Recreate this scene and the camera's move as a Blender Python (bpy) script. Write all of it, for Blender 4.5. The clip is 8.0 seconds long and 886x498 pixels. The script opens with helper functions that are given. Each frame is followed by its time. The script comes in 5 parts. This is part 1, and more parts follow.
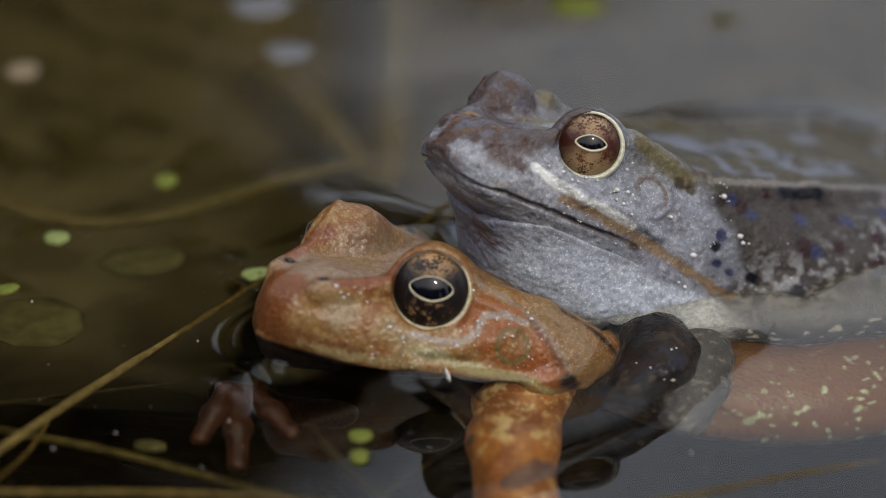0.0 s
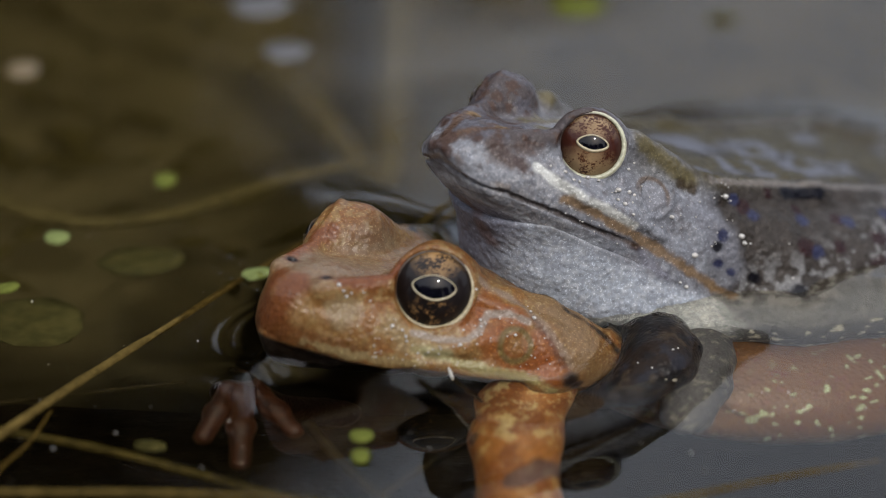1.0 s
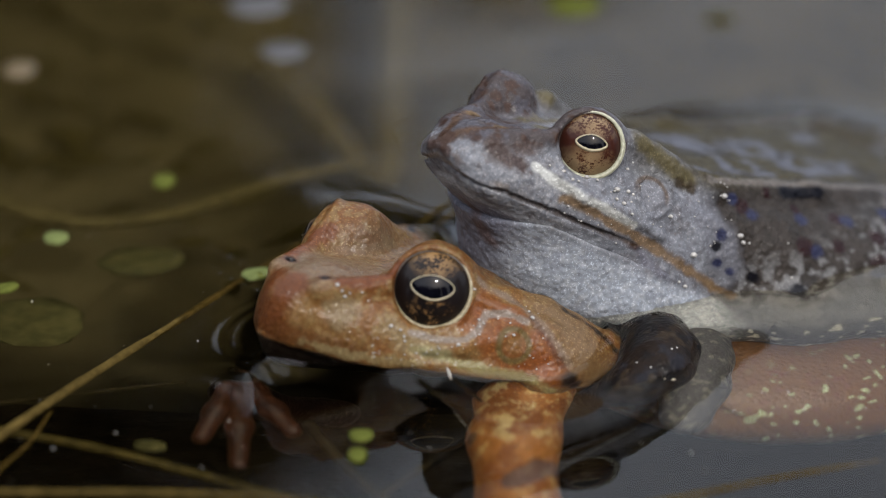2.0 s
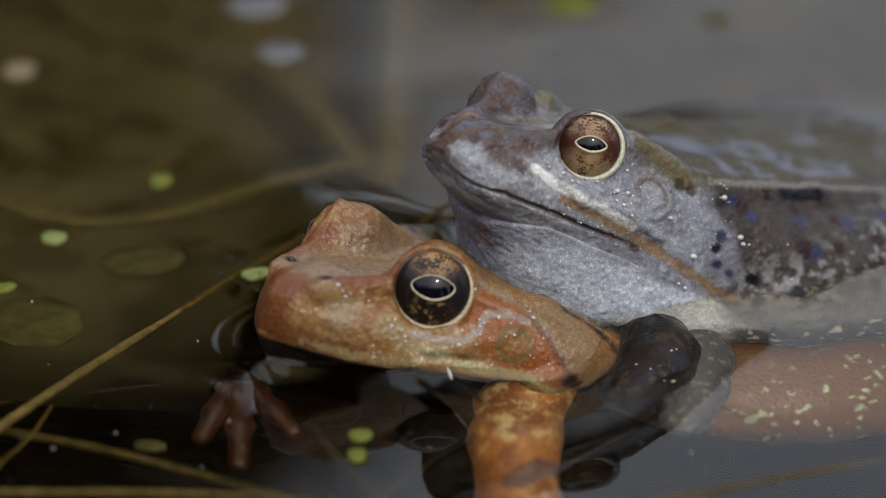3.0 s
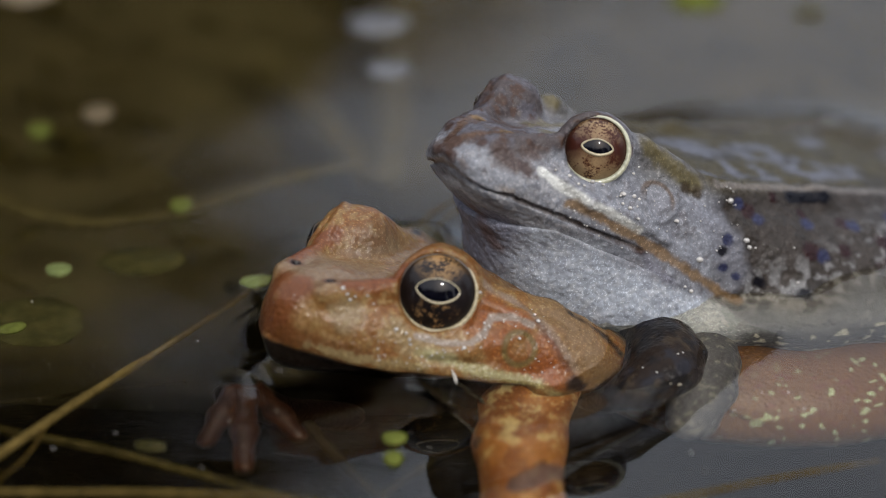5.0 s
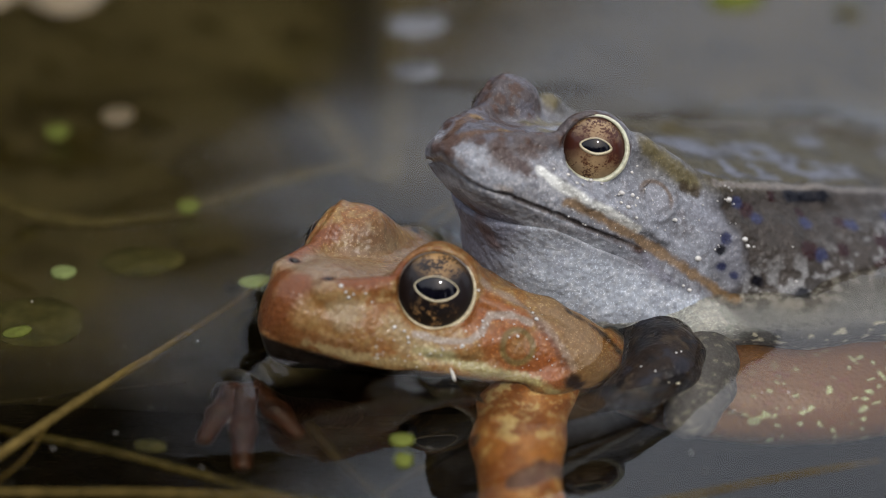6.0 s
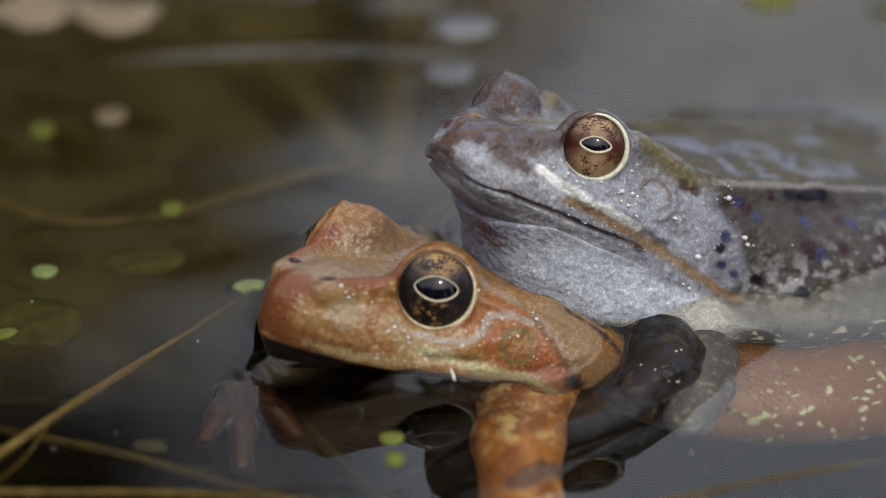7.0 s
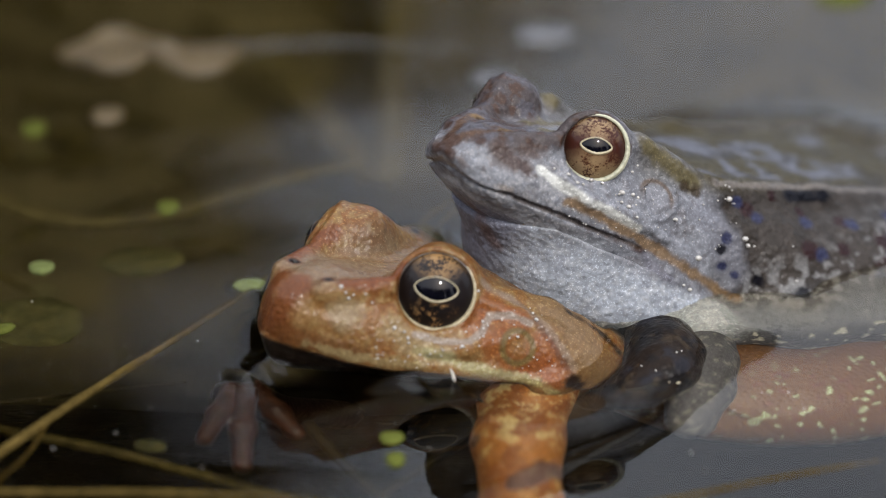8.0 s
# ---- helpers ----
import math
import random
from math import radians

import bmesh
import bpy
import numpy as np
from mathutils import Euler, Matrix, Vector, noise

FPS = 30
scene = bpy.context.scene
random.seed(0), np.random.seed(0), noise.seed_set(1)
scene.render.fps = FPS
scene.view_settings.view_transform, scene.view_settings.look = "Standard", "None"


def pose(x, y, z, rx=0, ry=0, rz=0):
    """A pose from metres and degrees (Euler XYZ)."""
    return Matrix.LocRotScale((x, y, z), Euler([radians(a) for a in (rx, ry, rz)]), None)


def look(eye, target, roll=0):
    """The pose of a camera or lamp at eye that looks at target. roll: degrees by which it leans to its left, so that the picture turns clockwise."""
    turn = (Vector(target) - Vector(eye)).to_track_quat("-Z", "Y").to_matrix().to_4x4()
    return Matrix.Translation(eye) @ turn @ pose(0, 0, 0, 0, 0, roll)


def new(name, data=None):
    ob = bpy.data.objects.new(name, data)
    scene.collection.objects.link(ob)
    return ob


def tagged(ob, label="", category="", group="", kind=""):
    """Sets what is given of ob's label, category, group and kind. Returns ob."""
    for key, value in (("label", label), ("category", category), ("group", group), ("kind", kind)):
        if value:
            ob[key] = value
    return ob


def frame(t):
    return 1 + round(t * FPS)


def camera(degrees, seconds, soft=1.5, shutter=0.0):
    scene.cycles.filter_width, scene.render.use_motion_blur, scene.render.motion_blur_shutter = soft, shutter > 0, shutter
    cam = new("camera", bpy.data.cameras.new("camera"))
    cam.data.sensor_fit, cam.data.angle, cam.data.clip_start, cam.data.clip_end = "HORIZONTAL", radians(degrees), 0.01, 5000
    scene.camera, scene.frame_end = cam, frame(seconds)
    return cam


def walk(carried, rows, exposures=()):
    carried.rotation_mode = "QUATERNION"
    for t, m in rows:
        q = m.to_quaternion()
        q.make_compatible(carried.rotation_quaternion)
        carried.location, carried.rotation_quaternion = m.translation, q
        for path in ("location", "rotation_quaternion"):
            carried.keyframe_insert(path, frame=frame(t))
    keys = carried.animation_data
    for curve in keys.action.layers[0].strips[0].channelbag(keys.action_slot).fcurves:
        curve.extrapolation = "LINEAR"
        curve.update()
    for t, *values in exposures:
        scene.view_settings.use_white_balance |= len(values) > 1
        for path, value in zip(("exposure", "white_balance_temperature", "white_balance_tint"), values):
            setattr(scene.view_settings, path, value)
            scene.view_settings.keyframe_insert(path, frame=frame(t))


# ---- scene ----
MM = 0.001
cam = camera(12.0, 8.0, soft=0.8)
EYE, TARGET = (0.00098, -0.34870, 0.17392), (0.00098, 0.00158, 0.01058)
CAM_POSE = look(EYE, TARGET)
cam.data.dof.use_dof = True
cam.data.dof.focus_distance = 0.3935
cam.data.dof.aperture_fstop = 13.0
walk(cam, [(0.0, CAM_POSE), (8.0, CAM_POSE)], exposures=[(0.0, 0.49), (4.6, 0.52), (6.0, 0.66), (8.0, 0.78)])

# ---- light: thinly veiled sun behind the camera's right shoulder, pale sky ----
SUN = Vector((0.27, -0.68, 0.74)).normalized()
world = bpy.data.worlds.new("sky")
scene.world = world
world.use_nodes = True
sky = world.node_tree.nodes.new("ShaderNodeTexSky")
sky.sky_type = "NISHITA"
sky.sun_disc = False
sky.sun_elevation = math.asin(SUN.z)
sky.sun_rotation = math.atan2(SUN.x, SUN.y)
sky.air_density, sky.dust_density, sky.ozone_density = 1.0, 5.0, 1.0
w_nodes, w_links = world.node_tree.nodes, world.node_tree.links
height = w_nodes.new("ShaderNodeSeparateXYZ")  # veiled sky: three times as bright overhead as at the horizon
w_links.new(w_nodes.new("ShaderNodeTexCoord").outputs["Generated"], height.inputs[0])
veil = w_nodes.new("ShaderNodeValToRGB")
veil.color_ramp.elements[0].position, veil.color_ramp.elements[0].color = 0.0, (0.136, 0.160, 0.228, 1)
veil.color_ramp.elements[1].position, veil.color_ramp.elements[1].color = 1.0, (0.96, 0.97, 1.0, 1)
w_links.new(height.outputs["Z"], veil.inputs[0])
cloud = w_nodes.new("ShaderNodeMix")
cloud.data_type = "RGBA"
cloud.inputs[0].default_value = 0.65
boost = w_nodes.new("ShaderNodeVectorMath")
boost.operation = "SCALE"
boost.inputs["Scale"].default_value = 16.0
w_links.new(veil.outputs[0], boost.inputs[0])
w_links.new(sky.outputs[0], cloud.inputs[6])
w_links.new(boost.outputs[0], cloud.inputs[7])
w_links.new(cloud.outputs[2], w_nodes["Background"].inputs[0])
w_nodes["Background"].inputs[1].default_value = 0.14
sun = new("sun", bpy.data.lights.new("sun", "SUN"))
sun.data.energy, sun.data.angle, sun.data.color = 1.4, radians(2.0), (1.0, 0.97, 0.93)
sun.matrix_world = look(SUN * 5.0, (0, 0, 0))


# ---- materials ----
def mat(name):
    m = bpy.data.materials.new(name)
    m.use_nodes = True
    return m, m.node_tree, m.node_tree.nodes["Principled BSDF"]


def add(tree, kind, **values):
    n = tree.nodes.new(kind)
    for key, value in values.items():
        n.inputs[key.replace("_", " ")].default_value = value
    return n


def object_noise(tree, scale, detail=4.0, rough=0.55, stretch=(1, 1, 1)):
    """Noise in the object's own space; scale in cycles a metre."""
    co = tree.nodes.new("ShaderNodeTexCoord")
    mp = tree.nodes.new("ShaderNodeMapping")
    mp.inputs["Scale"].default_value = stretch
    tree.links.new(co.outputs["Object"], mp.inputs["Vector"])
    n = add(tree, "ShaderNodeTexNoise", Scale=scale, Detail=detail, Roughness=rough)
    tree.links.new(mp.outputs[0], n.inputs["Vector"])
    return n


def ramp(tree, source, stops):
    r = tree.nodes.new("ShaderNodeValToRGB")
    el = r.color_ramp.elements
    while len(el) < len(stops):
        el.new(0.5)
    for e, (at, c) in zip(el, stops):
        e.position, e.color = at, (*c, 1)
    tree.links.new(source, r.inputs[0])
    return r


def mixed(tree, factor, a, b, mode="MIX"):
    n = tree.nodes.new("ShaderNodeMix")
    n.data_type, n.blend_type = "RGBA", mode
    for socket, value in ((n.inputs[0], factor), (n.inputs[6], a), (n.inputs[7], b)):
        if isinstance(value, (int, float)):
            socket.default_value = value
        elif isinstance(value, tuple):
            socket.default_value = (*value, 1)
        else:
            tree.links.new(value, socket)
    return n.outputs[2]


def bump(tree, bsdf, height, strength, distance):
    b = add(tree, "ShaderNodeBump", Strength=strength, Distance=distance)
    tree.links.new(height, b.inputs["Height"])
    tree.links.new(b.outputs[0], bsdf.inputs["Normal"])
    tree.links.new(b.outputs[0], bsdf.inputs["Coat Normal"])
    return b


def skin_material(name, rough, coat, fleck, fleck_amount, grain, spec):
    """Wet skin: pigment from the mesh's colour layer, fine flecks and warty relief on top."""
    m, t, b = mat(name)
    col = t.nodes.new("ShaderNodeVertexColor")
    col.layer_name = "pigment"
    fine = object_noise(t, 2600, 5.0, 0.65)
    shade = ramp(t, fine.outputs[0], [(0.28, (0.5, 0.5, 0.5)), (0.5, (0.97, 0.97, 0.97)), (0.72, (1.45, 1.45, 1.45))])
    c = mixed(t, 0.25 + grain * 0.5, col.outputs[0], shade.outputs[0], "MULTIPLY")
    dots = object_noise(t, 5200, 2.0, 0.5)
    mask = ramp(t, dots.outputs[0], [(0.60, (0, 0, 0)), (0.66, (fleck_amount,) * 3)])
    pale = mixed(t, 1.0, c, fleck, "MULTIPLY")
    c = mixed(t, mask.outputs[0], c, pale)
    t.links.new(c, b.inputs["Base Color"])
    rn = object_noise(t, 900, 3.0)
    rr = ramp(t, rn.outputs[0], [(0.3, (rough * 0.7,) * 3), (0.7, (rough * 1.35,) * 3)])
    t.links.new(rr.outputs[0], b.inputs["Roughness"])
    b.inputs["Coat Weight"].default_value = coat
    b.inputs["Coat Roughness"].default_value = 0.1
    b.inputs["Specular IOR Level"].default_value = spec
    b.inputs["Subsurface Weight"].default_value = 0.0
    co = t.nodes.new("ShaderNodeTexCoord")
    cells = add(t, "ShaderNodeTexVoronoi", Scale=1500.0)
    t.links.new(co.outputs["Object"], cells.inputs["Vector"])
    inv = ramp(t, cells.outputs["Distance"], [(0.0, (1, 1, 1)), (0.6, (0, 0, 0))])
    h = mixed(t, 0.45, inv.outputs[0], fine.outputs[0])
    bump(t, b, h, grain, 0.0004)
    return m


SKIN_ORANGE = skin_material("orange_wet_skin", 0.38, 0.25, (1.7, 2.0, 2.2), 0.8, 0.36, 0.1)
SKIN_GREY = skin_material("grey_wet_skin", 0.36, 0.12, (1.8, 1.8, 1.8), 0.6, 0.42, 0.08)
SKIN_ARM = skin_material("dark_arm_skin", 0.35, 0.06, (2.0, 1.9, 1.8), 0.5, 0.35, 0.06)


def eye_material(name, gold, copper, dark, even, rim, wedge, bar, low):
    """Iris: metallic flecks, dark wedges fore and aft of the pupil, a dark rim. Local z is the eye's axis, x its length."""
    m, t, b = mat(name)
    co = t.nodes.new("ShaderNodeTexCoord")
    xyz = t.nodes.new("ShaderNodeSeparateXYZ")
    t.links.new(co.outputs["Object"], xyz.inputs[0])

    def calc(op, a, b2):
        n = t.nodes.new("ShaderNodeMath")
        n.operation = op
        for socket, value in zip(n.inputs, (a, b2)):
            if isinstance(value, (int, float)):
                socket.default_value = value
            else:
                t.links.new(value, socket)
        return n.outputs[0]

    n = object_noise(t, 4200, 4.0, 0.7)
    patch = object_noise(t, 1000, 2.0, 0.5)
    upper = calc("ADD", calc("MULTIPLY", xyz.outputs["Y"], even), calc("MULTIPLY", calc("SUBTRACT", patch.outputs[0], 0.5), 0.7))
    flecks = ramp(t, calc("ADD", n.outputs[0], upper), [(low, dark), (low + 0.04, copper), (low + 0.10, gold)])
    wob = object_noise(t, 1300, 4.0)
    ax, ay = calc("ABSOLUTE", xyz.outputs["X"], 0.0), calc("ABSOLUTE", calc("SUBTRACT", xyz.outputs["Y"], 0.0002), 0.0)
    off = calc("SUBTRACT", ay, calc("MULTIPLY", ax, wedge))
    off = calc("ADD", off, calc("MULTIPLY", calc("SUBTRACT", wob.outputs[0], 0.5), 0.0016))
    fore = ramp(t, calc("ADD", off, 0.0004), [(0.0, (1, 1, 1)), (0.0006, (0, 0, 0))])
    c = mixed(t, fore.outputs[0], flecks.outputs[0], bar)
    edge = ramp(t, calc("ADD", xyz.outputs["Z"], calc("MULTIPLY", wob.outputs[0], 0.0004)), [(rim - 0.0002, (1, 1, 1)), (rim + 0.0003, (0, 0, 0))])
    c = mixed(t, edge.outputs[0], c, (0.008, 0.006, 0.005))
    t.links.new(c, b.inputs["Base Color"])
    b.inputs["Roughness"].default_value = 0.4
    b.inputs["Coat Weight"].default_value = 0.45
    b.inputs["Coat Roughness"].default_value = 0.015
    b.inputs["Coat IOR"].default_value = 1.33
    b.inputs["Specular IOR Level"].default_value = 0.1
    return m


def plain(name, colour, rough=0.5, coat=0.0, spread=0.3, scale=1500, relief=0.0, metal=0.0):
    m, t, b = mat(name)
    n = object_noise(t, scale, 5.0, 0.6)
    lo, hi = tuple(c * (1 - spread) for c in colour), tuple(min(1, c * (1 + spread)) for c in colour)
    r = ramp(t, n.outputs[0], [(0.3, lo), (0.7, hi)])
    t.links.new(r.outputs[0], b.inputs["Base Color"])
    b.inputs["Roughness"].default_value, b.inputs["Metallic"].default_value = rough, metal
    b.inputs["Coat Weight"].default_value, b.inputs["Coat Roughness"].default_value = coat, 0.02
    b.inputs["Specular IOR Level"].default_value = 0.0 if rough > 0.65 else 0.5
    if relief:
        bump(t, b, n.outputs[0], relief, 0.0004)
    return m


IRIS_BROWN = eye_material("iris_brown", (0.34, 0.20, 0.08), (0.06, 0.028, 0.011), (0.004, 0.003, 0.003), 25.0, 0.00272, 0.75, (0.006, 0.004, 0.004), 0.475)
IRIS_COPPER = eye_material("iris_copper", (0.38, 0.27, 0.145), (0.19, 0.105, 0.05), (0.045, 0.011, 0.004), -25.0, 0.00218, 0.42, (0.035, 0.008, 0.004), 0.405)
PUPIL = plain("pupil_black", (0.002, 0.002, 0.004), 0.05, 0.0)
PUPIL.node_tree.nodes["Principled BSDF"].inputs["IOR"].default_value = 1.33
# copy for the averted eye, its side-on darkness put into the colour
IRIS_SHADED = eye_material("iris_averted_shaded", (0.5, 0.35, 0.2), (0.1, 0.05, 0.02), (0.01, 0.006, 0.004), 0.0, 0.0024, 1.5, (0.006, 0.004, 0.004), 0.5)
RING = plain("pupil_ring_cream", (0.279, 0.2385, 0.1485), 0.4, 0.6, 0.2, 4000)
LID_DARK = plain("eyelid_edge_dark", (0.03, 0.018, 0.012), 0.35, 0.5, 0.3, 2500)
LID = plain("eyelid_rim_pale", (0.252, 0.216, 0.132), 0.35, 0.6, 0.35, 2500, 0.2)
LID_GREY = plain("eyelid_rim_cream", (0.3, 0.3, 0.216), 0.35, 0.6, 0.3, 2500, 0.2)
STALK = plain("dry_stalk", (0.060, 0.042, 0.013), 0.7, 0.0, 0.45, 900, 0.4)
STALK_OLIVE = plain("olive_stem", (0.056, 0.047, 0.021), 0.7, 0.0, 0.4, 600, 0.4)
# copies for under water: dimming by depth is put into the stalk colour
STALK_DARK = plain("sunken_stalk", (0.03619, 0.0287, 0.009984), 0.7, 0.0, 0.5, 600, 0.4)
STALK_DIMMED = plain("sunken_stalk_dimmed", (0.0156, 0.0126, 0.006), 0.8, 0.0, 0.4, 600, 0.4)
WEED = plain("duckweed_green", (0.068, 0.077, 0.017), 0.7, 0.0, 0.3, 900, 0.2)
WEED_PALE = plain("duckweed_pale", (0.105, 0.125, 0.045), 0.7, 0.0, 0.25, 900, 0.2)
LEAF_DULL = plain("sunken_leaf", (0.040, 0.038, 0.016), 0.7, 0.0, 0.4, 400, 0.3)
LEAF_BROWN = plain("floating_brown_leaf", (0.0864, 0.06048, 0.02592), 0.6, 0.2, 0.35, 300, 0.3)
LEAF_GREY = plain("floating_pale_leaf", (0.0432, 0.0432, 0.0468), 0.5, 0.4, 0.2, 300, 0.2)
LITTER = plain("plant_litter", (0.0338, 0.0273, 0.0091), 0.8, 0.0, 0.3, 25)
FOLIAGE = plain("bank_foliage", (0.045, 0.034, 0.012), 0.7, 0.0, 0.5, 6)
SEED = plain("pale_seed_husk", (0.42, 0.408, 0.372), 0.4, 0.3, 0.2, 2000)
BEAD = plain("wart_glint_white", (0.31, 0.30, 0.285), 0.22, 0.8, 0.15, 2000)


def mud_material():
    m, t, b = mat("pond_mud")
    a = object_noise(t, 25, 6.0, 0.6)
    f = object_noise(t, 300, 5.0, 0.7)
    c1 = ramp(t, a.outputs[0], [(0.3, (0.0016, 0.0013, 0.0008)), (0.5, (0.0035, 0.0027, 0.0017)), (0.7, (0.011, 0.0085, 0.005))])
    c2 = ramp(t, f.outputs[0], [(0.3, (0.5, 0.5, 0.5)), (0.7, (1.4, 1.4, 1.4))])
    t.links.new(mixed(t, 1.0, c1.outputs[0], c2.outputs[0], "MULTIPLY"), b.inputs["Base Color"])
    b.inputs["Roughness"].default_value = 0.9
    b.inputs["Specular IOR Level"].default_value = 0.0
    bump(t, b, f.outputs[0], 0.6, 0.004)
    return m


def silt_murk_material():
    """Olive silt standing in for murk, painted near black in front where shade falls."""
    m, t, b = mat("olive_silt_murk")
    co = t.nodes.new("ShaderNodeTexCoord")
    xyz = t.nodes.new("ShaderNodeSeparateXYZ")
    t.links.new(co.outputs["Object"], xyz.inputs[0])
    big, fine = object_noise(t, 30, 4.0, 0.55), object_noise(t, 140, 4.0, 0.6)
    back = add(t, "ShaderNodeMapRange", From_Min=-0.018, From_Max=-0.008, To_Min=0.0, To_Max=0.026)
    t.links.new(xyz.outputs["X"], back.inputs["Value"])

    def calc(op, a, c):
        n = t.nodes.new("ShaderNodeMath")
        n.operation = op
        for socket, value in zip(n.inputs, (a, c)):
            if isinstance(value, (int, float)):
                socket.default_value = value
            else:
                t.links.new(value, socket)
        return n.outputs[0]

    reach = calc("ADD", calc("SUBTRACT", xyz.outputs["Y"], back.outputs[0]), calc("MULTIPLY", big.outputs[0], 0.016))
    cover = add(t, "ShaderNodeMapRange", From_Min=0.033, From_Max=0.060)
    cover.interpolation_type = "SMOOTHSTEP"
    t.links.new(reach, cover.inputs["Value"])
    tone = ramp(t, big.outputs[0], [(0.3, (0.026, 0.0215, 0.0105)), (0.5, (0.038, 0.0315, 0.0155)), (0.7, (0.051, 0.043, 0.0215))])
    c = mixed(t, 0.4, tone.outputs[0], ramp(t, fine.outputs[0], [(0.3, (0.6, 0.6, 0.6)), (0.7, (1.4, 1.4, 1.4))]).outputs[0], "MULTIPLY")
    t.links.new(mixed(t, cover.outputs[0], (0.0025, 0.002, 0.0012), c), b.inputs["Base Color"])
    b.inputs["Roughness"].default_value = 0.9
    b.inputs["Specular IOR Level"].default_value = 0.0
    return m


def water_material():
    """Clear brown-tinged water: refraction below, mirror gloss by Fresnel."""
    m, t, b = mat("pond_water")
    t.nodes.remove(b)
    refract = add(t, "ShaderNodeBsdfRefraction", Roughness=0.0, IOR=1.333)
    refract.inputs["Color"].default_value = (0.92, 0.87, 0.74, 1)
    gloss = add(t, "ShaderNodeBsdfGlossy", Roughness=0.0)
    gloss.inputs["Color"].default_value = (0.8, 0.8, 0.8, 1)
    fres = add(t, "ShaderNodeFresnel", IOR=1.333)
    n = object_noise(t, 40, 2.0, 0.4, (0.6, 1.0, 1.0))
    bu = add(t, "ShaderNodeBump", Strength=0.05, Distance=0.001)
    t.links.new(n.outputs[0], bu.inputs["Height"])
    mix = t.nodes.new("ShaderNodeMixShader")
    for node in (refract, gloss, fres):
        t.links.new(bu.outputs[0], node.inputs["Normal"])
    t.links.new(fres.outputs[0], mix.inputs[0])
    t.links.new(refract.outputs[0], mix.inputs[1])
    t.links.new(gloss.outputs[0], mix.inputs[2])
    t.links.new(mix.outputs[0], t.nodes["Material Output"].inputs["Surface"])
    return m


MUD, SILT_MURK, WATER = mud_material(), silt_murk_material(), water_material()


# ---- mesh helpers ----
def mesh_of(name, verts, faces, material, smooth=True):
    me = bpy.data.meshes.new(name)
    verts = np.asarray(verts, dtype=np.float32)
    faces = np.asarray(faces)
    if faces.dtype == object:
        me.from_pydata([tuple(map(float, v)) for v in verts], [], [tuple(f) for f in faces])
    else:
        k = faces.shape[1]
        me.vertices.add(len(verts))
        me.vertices.foreach_set("co", verts.ravel())
        me.loops.add(faces.size)
        me.loops.foreach_set("vertex_index", faces.astype(np.int32).ravel())
        me.polygons.add(len(faces))
        me.polygons.foreach_set("loop_start", np.arange(0, faces.size, k, dtype=np.int32))
        me.update(calc_edges=True)
    me.validate()
    me.polygons.foreach_set("use_smooth", np.full(len(me.polygons), smooth))
    me.materials.append(material)
    me.update()
    return me


def piece(name, me, parent=None, m=None, label=""):
    ob = new(name, me)
    if parent:
        ob.parent = parent
    if m is not None:
        ob.matrix_basis = m
    if label:
        tagged(ob, label=label)
    return ob


def tube(points, radii, sides=10, flat=1.0):
    """A round, closed, tapering tube along points (metres); flat squashes it across."""
    pts = [Vector(p) for p in points]
    verts, faces = [], []
    for i, p in enumerate(pts):
        d = (pts[min(i + 1, len(pts) - 1)] - pts[max(i - 1, 0)]).normalized()
        a = d.cross(Vector((0, 0, 1)))
        a = a.normalized() if a.length > 1e-6 else Vector((1, 0, 0))
        b = a.cross(d)
        for k in range(sides):
            w = 2 * math.pi * k / sides
            verts.append(p + (a * math.cos(w) + b * math.sin(w) * flat) * radii[i])
    n = len(pts)
    for i in range(n - 1):
        for k in range(sides):
            k2 = (k + 1) % sides
            faces.append((i * sides + k, i * sides + k2, (i + 1) * sides + k2, (i + 1) * sides + k))
    verts += [pts[0], pts[-1]]
    quads = np.array(faces, dtype=object)
    caps = []
    for k in range(sides):
        k2 = (k + 1) % sides
        caps.append((n * sides, k2, k))
        caps.append((n * sides + 1, (n - 1) * sides + k, (n - 1) * sides + k2))
    allf = np.empty(len(faces) + len(caps), dtype=object)
    allf[:] = faces + caps
    return verts, allf


def curve_points(keys, n):
    """n points on a smooth curve through keys."""
    keys = [Vector(k) for k in keys]
    ext = [keys[0] * 2 - keys[1], *keys, keys[-1] * 2 - keys[-2]]
    out = []
    for i in range(n):
        s = i / (n - 1) * (len(keys) - 1)
        j = min(int(s), len(keys) - 2)
        u = s - j
        p0, p1, p2, p3 = ext[j:j + 4]
        out.append(0.5 * (2 * p1 + (p2 - p0) * u + (2 * p0 - 5 * p1 + 4 * p2 - p3) * u * u + (3 * p1 - p0 - 3 * p2 + p3) * u ** 3))
    return out


def value_noise(p, scale, seed=0):
    """Smooth noise 0..1 at points p (n, 3), scale in cycles a unit."""
    q = np.asarray(p, dtype=np.float64) * scale + 100.0 + seed * 17.3
    i = np.floor(q).astype(np.int64)
    f = q - i
    f = f * f * (3 - 2 * f)
    out = 0
    for dx in (0, 1):
        for dy in (0, 1):
            for dz in (0, 1):
                h = (i[:, 0] + dx) * 374761393 + (i[:, 1] + dy) * 668265263 + (i[:, 2] + dz) * 2147483647 + seed * 974711
                h = (h ^ (h >> 13)) * 1274126177
                h = (h ^ (h >> 16)) & 0xFFFF
                w = (f[:, 0] if dx else 1 - f[:, 0]) * (f[:, 1] if dy else 1 - f[:, 1]) * (f[:, 2] if dz else 1 - f[:, 2])
                out = out + w * h / 65535.0
    return out


